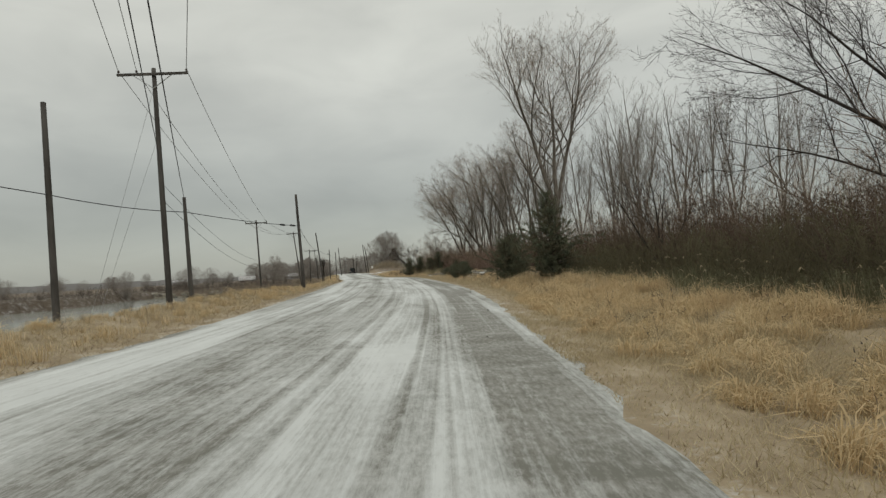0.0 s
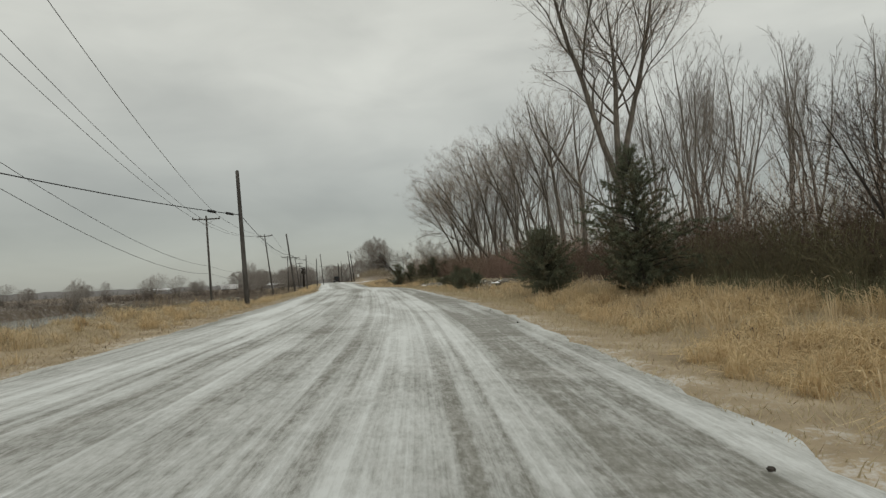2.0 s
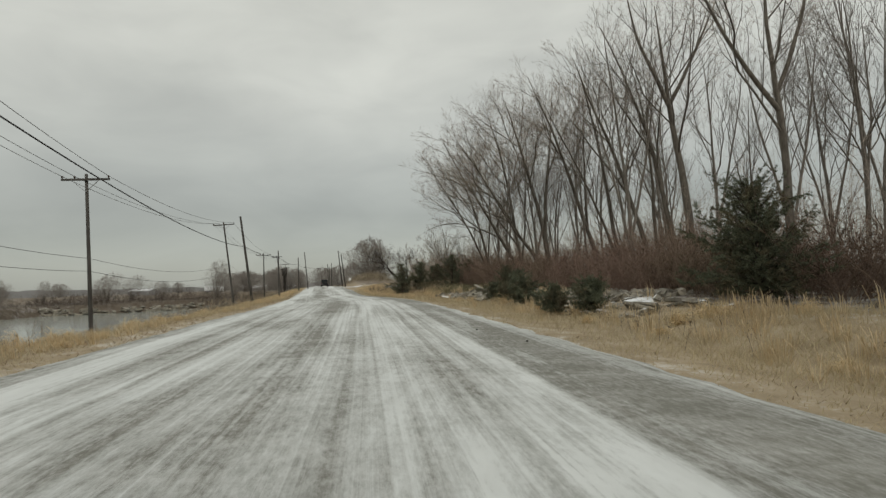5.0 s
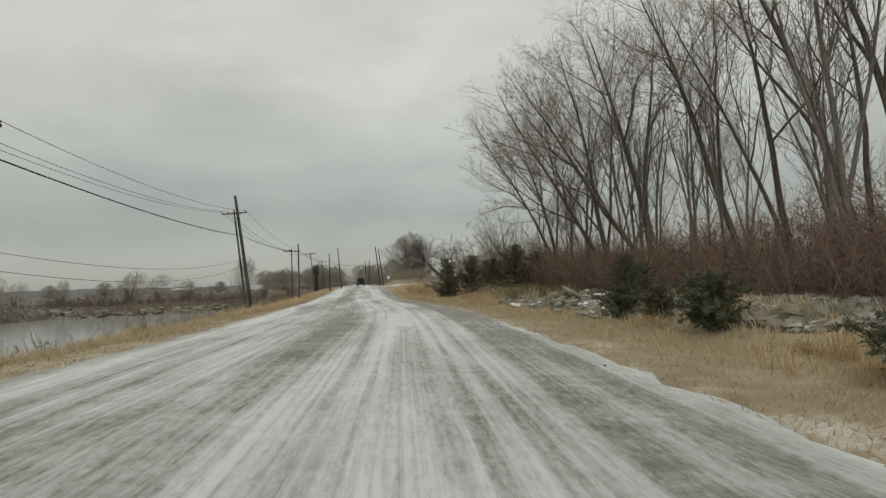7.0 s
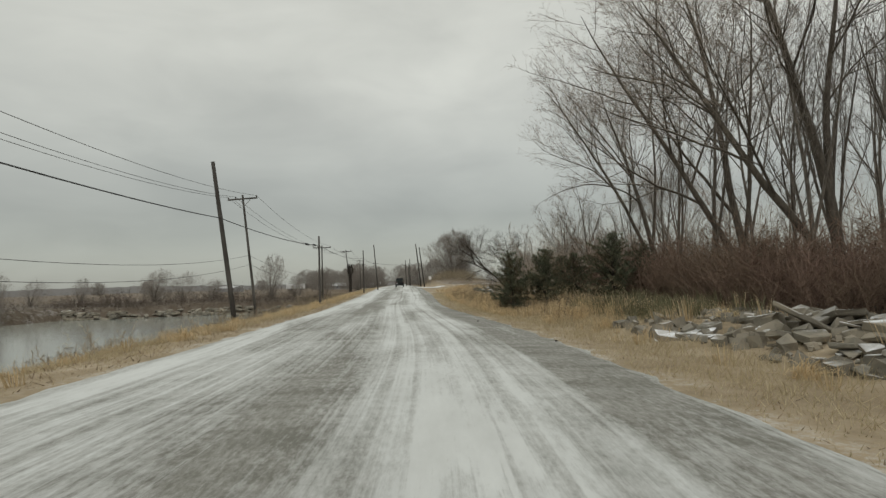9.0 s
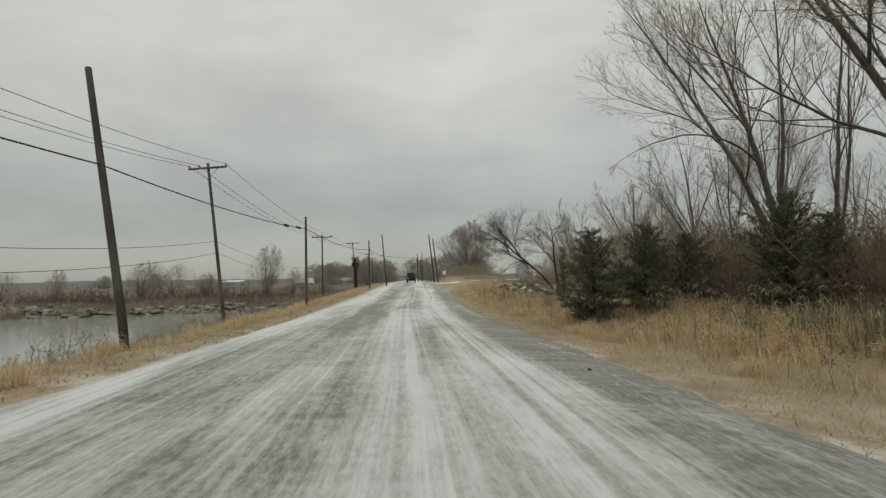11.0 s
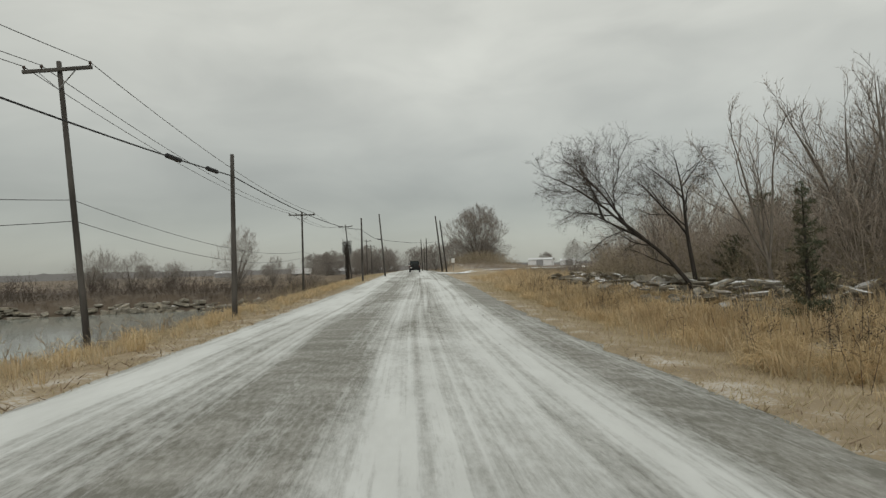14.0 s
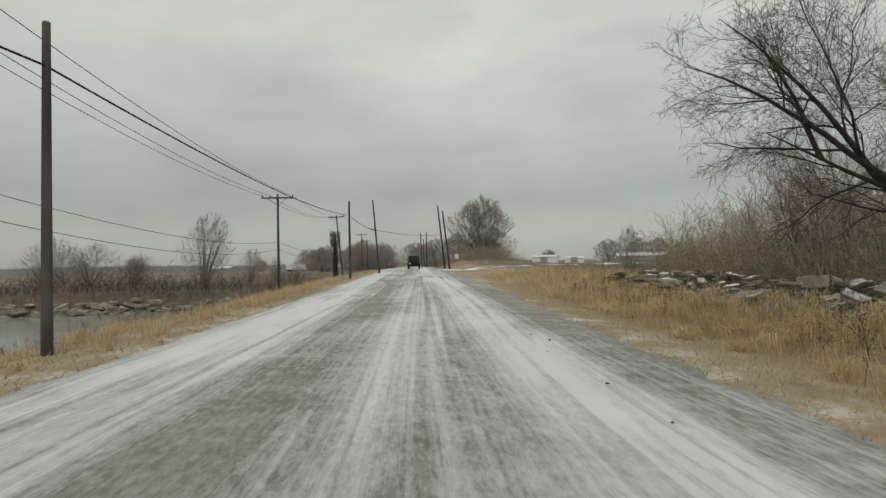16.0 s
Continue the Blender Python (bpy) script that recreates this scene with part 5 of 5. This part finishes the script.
# ---------------------------------------------------------------- grass
def clumpy(x, y, seed=0.0):
    return np.clip(0.55 + 0.55 * lump(x, y, 1.6, seed) + 0.35 * lump(x, y, 0.45, seed + 3), 0.12, 1.3)


def clear(x, y):
    """0 where rubble lies on the right, 1 elsewhere."""
    s = x - right(y)
    a = step(y, 50, 53) * (1 - step(y, 59, 62)) * step(s, 3.2, 4.2)
    b = step(y, 64, 67) * (1 - step(y, 78, 81)) * step(s, 2.4, 3.4)
    c = step(y, 101, 104) * (1 - step(y, 124, 127)) * step(s, 3.8, 4.6)
    return 1 - np.maximum(np.maximum(a, b), c) * 0.93


x, y = np.concatenate([scatter(190000, -1, 135, 0.0, 7.0, 1), scatter(30000, -1, 16, 0.0, 4.0, 1)], 1)
s = x - right(y)
keep = rs.uniform(0, 1, len(x)) < (0.4 + 0.6 * clumpy(x, y)) * clear(x, y)
x, y, s = x[keep], y[keep], s[keep]
grass_mesh("dry_grass", x, y, rs.uniform(0.14, 0.42, len(x)) * (0.3 + 0.7 * step(s, 0.1, 2.4)) * (0.55 + 0.6 * clumpy(x, y)), 1, M_STRAW, "dry tan grass along the road's verge", lean=0.6)
x, y = np.concatenate([scatter(5600, -1, 150, 1.3, 7.2, 1), scatter(1100, 82, 128, 1.3, 6.2, 1)], 1)
s = x - right(y)
full = step(s, 1.2, 3.0) * (0.3 + 0.7 * np.maximum(step(y, 82, 92), 0.35 * step(y, 20, 28) * (1 - step(y, 36, 48)))) * clear(x, y) * (0.25 + 0.75 * step(y, 16, 26))
keep = rs.uniform(0, 1, len(x)) < full * (0.45 + 0.8 * clumpy(x, y, 7))
x, y, s = x[keep], y[keep], s[keep]
tussock_mesh("tall_grass", x, y, rs.uniform(0.35, 0.75, len(x)) * (0.45 + 0.6 * clumpy(x, y, 7)) * (0.7 + 0.45 * step(s, 2, 4.5)) + 0.1, 2, M_TALL, "tall arching straw-coloured grass on the verge")
# golden mounds of fallen grass, brown litter by the road, green-grey grass below the thicket
def patchy(x, y, a, seed):
    return rs.uniform(0, 1, len(x)) < np.clip(a + 0.6 * lump(x, y, 0.5, seed), 0, 1)


x, y = scatter(520, -1, 130, 2.2, 6.2, 1)
keep = patchy(x, y, 0.5, 5) & (rs.uniform(0, 1, len(x)) < clear(x, y) * (1 - 0.55 * step(y, 30, 45) * (1 - step(y, 78, 86))))
x, y = x[keep], y[keep]
x2, y2 = np.concatenate([scatter(230, 2, 22, 1.0, 6.0, 1), scatter(110, 20, 36, 1.8, 6.0, 1), scatter(190, 82, 128, 1.5, 5.4, 1)], 1)
x, y = np.concatenate([x, x2]), np.concatenate([y, y2])
mound_mesh("fallen_grass", x, y, rs.uniform(0.35, 0.75, len(x)) * (0.75 + 0.25 * step(x - right(y), 2, 4)), 31, M_GOLD, "golden mounds of fallen dry grass", 150)
x, y = scatter(170, 0, 150, 1.2, 5.0, -1)
mound_mesh("fallen_grass", x, y, rs.uniform(0.3, 0.6, len(x)), 32, M_GOLD, "golden mounds of fallen grass by the lake", 110)
x, y = scatter(15000, 0, 130, 0.0, 5.5, 1)
keep = rs.uniform(0, 1, len(x)) < np.clip(0.55 + 0.7 * lump(x, y, 1.1, 9), 0.1, 1) * (1 - 0.75 * step(x - right(y), 0.8, 3.0))
x, y = x[keep], y[keep]
grass_mesh("leaf_litter", x, y, rs.uniform(0.03, 0.11, len(x)), 33, M_LITTER, "dark brown litter among the verge grass", lean=1.3, width=0.009)
x, y = scatter(12000, 0, 130, 0.1, 3.5, -1)
grass_mesh("leaf_litter", x, y, rs.uniform(0.04, 0.15, len(x)), 34, M_LITTER, "dark brown litter on the lakeside verge", lean=1.3, width=0.014)
x, y = scatter(1100, 0, 32, 5.4, 9.8, 1)
x2, y2 = scatter(140, 79, 88, 4.2, 7.0, 1)
x3, y3 = scatter(110, 108, 128, 6.5, 9.5, 1)
x, y = np.concatenate([x, x2, x3]), np.concatenate([y, y2, y3])
tussock_mesh("green_grass", x, y, rs.uniform(0.45, 1.0, len(x)), 35, M_GREENGRASS, "green-grey grass clumps below the thicket", blades=19)
x, y = scatter(1100, 80, 128, 1.8, 5.8, 1)
keep = patchy(x, y, 0.45, 8)
x, y = x[keep], y[keep]
weed_mesh("dead_weeds", x, y, rs.uniform(0.5, 1.0, len(x)), 36, M_SCRUB, "dead weed stalks with dark seed heads")
x, y = scatter(700, 0, 60, 1.8, 6.0, 1)
keep = patchy(x, y, 0.35, 8)
x, y = x[keep], y[keep]
weed_mesh("dead_weeds", x, y, rs.uniform(0.3, 0.7, len(x)), 37, M_SCRUB, "dead weed stalks in the verge grass", 6)
x, y = np.concatenate([scatter(300, 84, 104, 3.6, 6.0, 1), scatter(60, 2, 24, 4.2, 6.5, 1)], 1)
weed_mesh("foxtail_grass", x, y, rs.uniform(0.7, 1.15, len(x)), 38, M_STRAW, "pale foxtail stalks with drooping plumes", plume=True)
x, y = scatter(700, 4, 150, 2.0, 8.0, -1)
keep = lake(x, y) < 0.2
weed_mesh("dead_weeds", x[keep], y[keep], rs.uniform(0.35, 0.8, keep.sum()), 39, M_SCRUB, "dead weed stalks on the lakeside verge", 6)
x, y = scatter(1500, -1, 150, 0.8, 9.0, -1)
x, y = x[lake(x, y) < 0.2], y[lake(x, y) < 0.2]
tussock_mesh("tall_grass", x, y, rs.uniform(0.2, 0.48, len(x)) * (1 - 0.6 * step(left(y) - x, 3.0, 5.5)), 21, M_TALL, "straw-coloured tufts on the lakeside verge", blades=30)
x, y = scatter(200000, -2, 180, 0.0, 8.5, -1)
keep = (rs.uniform(0, 1, len(x)) < 0.3 + 0.7 * clumpy(x, y, 2)) & (lake(x, y) < 0.3)
x, y = x[keep], y[keep]
grass_mesh("dry_grass", x, y, rs.uniform(0.15, 0.45, len(x)) * (0.3 + 0.7 * step(left(y) - x, 0.1, 2.0)) * (1 - 0.55 * step(left(y) - x, 3.5, 6)) * (0.45 + 0.6 * clumpy(x, y, 2)), 3, M_STRAW, "dry tan grass on the lakeside verge", lean=0.95)


# ---------------------------------------------------------------- rubble
def slab_mesh(seed):
    r = random.Random(seed)
    bm = bmesh.new()
    n = r.randint(4, 6)
    th = r.uniform(0.18, 0.42)
    a0 = r.uniform(0, 6)
    rx, ry = r.uniform(0.65, 1.1), r.uniform(0.4, 0.7)
    ring = [(math.cos(a0 + 2 * math.pi * (i + r.uniform(-0.25, 0.25)) / n) * rx * r.uniform(0.8, 1.1), math.sin(a0 + 2 * math.pi * (i + r.uniform(-0.2, 0.2)) / n) * ry * r.uniform(0.8, 1.1)) for i in range(n)]
    lo = [bm.verts.new((p[0] * r.uniform(0.9, 1.02), p[1] * r.uniform(0.9, 1.02), -th / 2 + r.uniform(-0.03, 0.03))) for p in ring]
    hi = [bm.verts.new((p[0], p[1], th / 2 + r.uniform(-0.02, 0.02))) for p in ring]
    bm.faces.new(lo[::-1]), bm.faces.new(hi)
    for i in range(n):
        j = (i + 1) % n
        bm.faces.new((lo[i], lo[j], hi[j], hi[i]))
    bmesh.ops.bevel(bm, geom=bm.edges[:], offset=r.uniform(0.03, 0.07), segments=1, affect="EDGES")
    for v in bm.verts:
        v.co += Vector((r.gauss(0, 0.028), r.gauss(0, 0.028), r.gauss(0, 0.024)))
    return bm


slabs = []
for k in range(10):
    ob = part("rubble_block", slab_mesh(k), M_CONCRETE)
    tagged(ob, "broken block of concrete dusted with snow", "rubble block", "rubble heap beside the verge")
    slabs.append(ob)
first = list(slabs)


def lay_slab(x, y, dz, tilt, scale):
    if first:
        ob = first.pop()
    else:
        ob = rng.choice(slabs).copy()
        scene.collection.objects.link(ob)
    ob.matrix_basis = pose(*on_land(x, y, dz), rng.gauss(0, tilt), rng.gauss(0, tilt), rng.uniform(0, 360))
    ob.scale = (scale * rng.uniform(0.9, 1.3), scale, scale * rng.uniform(0.45, 0.8))


for y0, y1, s0, s1, n in ((52.5, 59, 3.4, 6.8, 46), (66.5, 77, 3.2, 7.4, 112), (104, 126, 4.6, 8.0, 155)):
    mid, half = (s0 + s1) / 2, (s1 - s0) / 2
    for i in range(n):
        y = rng.uniform(y0, y1)
        s = rng.uniform(s0, s1)
        lay_slab(float(right(y)) + s, y, (0.02 if y0 < 100 else 0.36) + 0.26 * (1 - abs(s - mid) / half) * rng.random(), 12, rng.choice((0.3, 0.4, 0.45, 0.55, 0.7, 0.85)) * rng.uniform(0.85, 1.15) * (0.68 if y0 > 100 else 1))
# loose stones dusted with snow between the slabs
qv, qf = [], []
cube = np.array([(a, b, c) for a in (-1, 1) for b in (-1, 1) for c in (-1, 1)], float)
quads = ((0, 1, 3, 2), (4, 6, 7, 5), (0, 4, 5, 1), (2, 3, 7, 6), (0, 2, 6, 4), (1, 5, 7, 3))
for y0, y1, s0, s1, n in ((58, 68, 4.2, 9.0, 1100), (68, 80, 3.0, 8.0, 600), (103, 127, 4.2, 8.8, 1000)):
    for i in range(n):
        y = rng.uniform(y0, y1)
        x, z = on_land(float(right(y)) + rng.uniform(s0, s1), y)[0::2]
        k = rng.choice((0.05, 0.07, 0.1, 0.16))
        c = (cube * rs.uniform(0.55, 1.1, (8, 3))) @ np.array(pose(0, 0, 0, rng.uniform(-30, 30), rng.uniform(-30, 30), rng.uniform(0, 360)).to_3x3()) * k + np.array([x, y, z + k * 0.4])
        o = len(qv)
        qv += [tuple(v) for v in c]
        qf += [[o + q for q in f] for f in quads]
tagged(link_mesh("loose_stones", qv, qf, M_CONCRETE), "loose grey stones dusted with snow", "stones", kind="stuff")
# the broken slabs that line the lake's far shore
sv, sf = [], []
for i in range(260):
    me = slabs[i % 10].data
    x = rng.uniform(-72, -40)
    y = float(shore(x)) - 1.9 + rng.uniform(-0.2, 1.2)
    if i % 3 == 0:
        y = rng.uniform(20, 142)
        x = float(west(y)) + 1.9 - rng.uniform(-0.2, 1.2)
    k = rng.uniform(0.45, 1.3)
    m = pose(*on_land(x, y, 0.22), rng.gauss(0, 11), rng.gauss(0, 11), rng.uniform(0, 360)) @ Matrix.Diagonal((k, k, k, 1))
    o = len(sv)
    sv += [m @ v.co for v in me.vertices]
    sf += [[o + q for q in p.vertices] for p in me.polygons]
tagged(link_mesh("shore_rubble", sv, sf, M_CONCRETE), "grey broken slabs lining the lake's far shore", "rubble", kind="stuff")


# ---------------------------------------------------------------- the car ahead
def build_jeep(x, y, rz):
    car = thing("off_road_car", (x, y, float(road_z(y)) + 0.04), "dark boxy off-road car standing on the snowy road", "car", rz=rz)
    body = part("body", box(0, 0, 0.71, 1.62, 3.4, 0.76, 0.06), M_BLACKPAINT, car)
    part("bonnet", box(0, 1.35, 1.08, 1.3, 1.1, 0.16, 0.05), M_BLACKPAINT, car)
    cab = part("cabin", box(0, -0.75, 1.42, 1.46, 1.85, 0.68, 0.08), M_BLACKPAINT, car)
    part("rear_window", box(0, -1.685, 1.5, 1.15, 0.02, 0.42, 0.006), M_DARKGLASS, cab)
    for s in (-1, 1):
        part("side_window", box(s * 0.735, -0.75, 1.5, 0.02, 1.4, 0.4, 0.006), M_DARKGLASS, cab)
        part("tail_light", box(s * 0.72, -1.73, 0.98, 0.16, 0.06, 0.22, 0.02), M_RED, body)
        part("fender", box(s * 0.82, -1.05, 0.86, 0.2, 0.95, 0.07, 0.02), M_RUBBER, body)
        part("fender", box(s * 0.82, 1.3, 0.86, 0.2, 0.95, 0.07, 0.02), M_RUBBER, body)
        part("mirror", box(s * 0.9, 0.35, 1.3, 0.16, 0.08, 0.18, 0.02), M_RUBBER, car)
    part("bumper", box(0, -1.86, 0.58, 1.55, 0.18, 0.2, 0.03), M_RUBBER, car)
    spare = part("spare_wheel", tube([(0.05, -1.72, 1.05), (0.05, -1.78, 1.05), (0.05, -1.95, 1.05), (0.05, -2.0, 1.05)], [0.36, 0.39, 0.39, 0.34], 20), M_RUBBER, car)
    part("rim", tube([(0.05, -1.99, 1.05), (0.05, -2.02, 1.05)], [0.2, 0.18], 16), M_BLACKPAINT, spare)
    part("plate", box(-0.6, -1.76, 0.72, 0.3, 0.015, 0.15, 0.004), M_SIGN, car)
    for sx in (-1, 1):
        for yy in (-1.05, 1.3):
            w = part("wheel", tube([(sx * 0.64, yy, 0.38), (sx * 0.66, yy, 0.38), (sx * 0.86, yy, 0.38), (sx * 0.88, yy, 0.38)], [0.33, 0.38, 0.38, 0.33], 22), M_RUBBER, car)
            part("rim", tube([(sx * 0.86, yy, 0.38), (sx * 0.885, yy, 0.38)], [0.22, 0.2], 16), M_STEEL, w)
    part("roof_rack", box(0, -0.75, 1.80, 1.3, 1.7, 0.05, 0.015), M_RUBBER, car)


build_jeep(-30.2, 180.5, 12)


# ---------------------------------------------------------------- farm buildings
def gable(w, d, h, rise, over=0.25, t=0.12):
    bm = bmesh.new()
    for s in (-1, 1):
        a, b = Vector((0, 0, h + rise)), Vector((s * (w / 2 + over), 0, h - over * rise / (w / 2)))
        vs = [bm.verts.new((p.x, y, p.z + dz)) for y in (-d / 2 - over, d / 2 + over) for p, dz in ((a, 0), (b, 0), (b, t), (a, t))]
        for q in ((0, 1, 5, 4), (1, 2, 6, 5), (2, 3, 7, 6), (3, 0, 4, 7), (0, 3, 2, 1), (4, 5, 6, 7)):
            bm.faces.new([vs[i] for i in q])
    return bm


def barn(x, y, w, d, h, rise, rz, wall, roof, label, doors=2, windows=0):
    b = thing("barn", on_land(x, y, 0.0), label, "building", rz=rz)
    bm = box(0, 0, h / 2 - 0.2, w, d, h + 0.4)
    for s in (-1, 1):
        vs = [bm.verts.new(p) for p in ((-w / 2, s * d / 2, h), (w / 2, s * d / 2, h), (0, s * d / 2, h + rise))]
        bm.faces.new(vs)
    body = part("wall", bm, wall, b)
    part("roof", gable(w, d, h, rise), roof, b)
    for i in range(doors):
        yy = d * ((i + 0.5) / doors - 0.5)
        for s in (-1, 1):
            part("door", box(s * (w / 2 + 0.03), yy, 1.3, 0.05, min(3.0, d / doors * 0.6), 2.6), M_GREYWALL, body)
    for i in range(windows):
        yy = d * ((i + 0.5) / windows - 0.5)
        for s in (-1, 1):
            part("window", box(s * (w / 2 + 0.03), yy, 1.6, 0.05, 0.9, 1.0), M_DARKGLASS, body)
    return b


barn(-200.0, 425.0, 8, 19, 2.6, 1.2, 70, M_GREYWALL, M_ROOF, "low long shed with a snowy roof", 3)
barn(-116.0, 402.0, 9, 26, 2.4, 1.6, 72, M_GREYWALL, M_ROOF, "long dark farmhouse with snowy roof", 0, 6)
barn(-92.0, 395.0, 7, 10, 2.2, 1.2, 72, M_GREYWALL, M_ROOF, "small shed with a snowy roof", 1, 2)
barn(-9.0, 345.0, 7, 10, 2.6, 0.7, 80, M_WHITE, M_ROOF, "small white farm shed beside a field", 1)
barn(4.0, 362.0, 6, 8, 2.0, 0.8, 84, M_WHITE, M_ROOF, "low white hut beside the fields", 1)
barn(44.0, 360.0, 10, 44, 2.6, 1.3, 86, M_GREYWALL, M_ROOF, "very long low barn with snowy roof", 5)
trailer = thing("trailer", on_land(-151.0, 420.0), "white box trailer parked by bare trees", "trailer", rz=-10)
part("body", box(0, 0, 2.6, 12.5, 2.5, 3.2, 0.06), M_WHITE, trailer)
part("chassis", box(0, 0, 0.85, 11.5, 2.2, 0.25, 0.03), M_RUBBER, trailer)
for xx in (-4.5, -3.4, 4.6):
    for s in (-1, 1):
        part("wheel", tube([(xx, s * 0.8, 0.5), (xx, s * 1.15, 0.5)], 0.5, 16), M_RUBBER, trailer)
part("landing_leg", box(3.0, 0.9, 0.4, 0.15, 0.15, 0.8), M_STEEL, trailer)

tower = thing("water_tower", on_land(58.0, 516.0), "white water tower far across the fields", "water tower")
bm = bmesh.new()
bmesh.ops.create_uvsphere(bm, u_segments=20, v_segments=12, radius=3.4, matrix=Matrix.Translation((0, 0, 23.0)) @ Matrix.Diagonal((1, 1, 0.75, 1)))
part("tank", bm, M_WHITE, tower, smooth=True)
tower.scale = (0.7, 0.7, 0.7)
part("riser", tube([(0, 0, -0.5), (0, 0, 21)], 0.5, 10), M_GREYWALL, tower)
for k in range(4):
    a = math.pi * (0.25 + k / 2)
    part("leg", tube([(math.cos(a) * 4.2, math.sin(a) * 4.2, -0.5), (math.cos(a) * 3.0, math.sin(a) * 3.0, 22.5)], 0.18, 8), M_GREYWALL, tower)

# the snowy farm track that leaves the road, and the brush heap beside it
ty = np.linspace(0, 1, 40)
cx, cy = -25.5 + 62 * ty, 172.0 + 30 * ty ** 1.3
wy = 3.4 - 0.8 * ty
tv = np.concatenate([np.stack([cx, cy - wy, land(cx, cy - wy) + 0.06], -1), np.stack([cx, cy + wy, land(cx, cy + wy) + 0.06], -1)])
ti = np.arange(39)
tagged(link_mesh("farm_track", tv, np.stack([ti, ti + 1, ti + 41, ti + 40], -1).astype(np.int32), M_SNOWPILE, smooth=True), "snow-covered farm track leaving the road", "track", kind="structure")
x = rs.normal(-25, 6.0, 1500)
y = rs.normal(228, 4.0, 1500)
brush_mesh("brush_heap", x, y, np.clip(2.6 - 0.020 * (x + 24) ** 2, 0.5, 3) * rs.uniform(0.6, 1.0, 1500), 9, M_BRUSH_GREY, 5, "heap of cut frosted brush", spread=0.7)

sign = thing("road_sign", on_land(-25.4, 190.5), "small white road sign on a post", "sign", rz=12)
part("post", box(0, 0, 1.0, 0.06, 0.05, 2.3), M_STEEL, sign)
part("plate", box(0, -0.04, 1.95, 0.6, 0.02, 0.75, 0.006), M_SIGN, sign)

# clods on the road
clod = None
for i in range(26):
    y = rng.uniform(100, 116) if i < 12 else rng.uniform(8, 130)
    x = float(right(y)) - (rng.uniform(0.9, 2.6) if i < 12 else rng.uniform(0.1, 1.4))
    z = float(road_z(y)) + 0.02
    s = rng.uniform(0.014, 0.034)
    if clod is None:
        bm = bmesh.new()
        bmesh.ops.create_icosphere(bm, subdivisions=2, radius=1)
        for v in bm.verts:
            v.co *= 0.8 + 0.4 * noise.noise(v.co * 1.7)
            v.co.z *= 0.7
        clod = ob = part("clod", bm, M_STONE)
        tagged(ob, "dark frozen clod lying on the road", "clod", "clods on the road")
    else:
        ob = clod.copy()
        scene.collection.objects.link(ob)
    ob.matrix_basis = pose(x, y, z, 0, 0, rng.uniform(0, 360))
    ob.scale = (s, s * rng.uniform(0.7, 1.2), s)
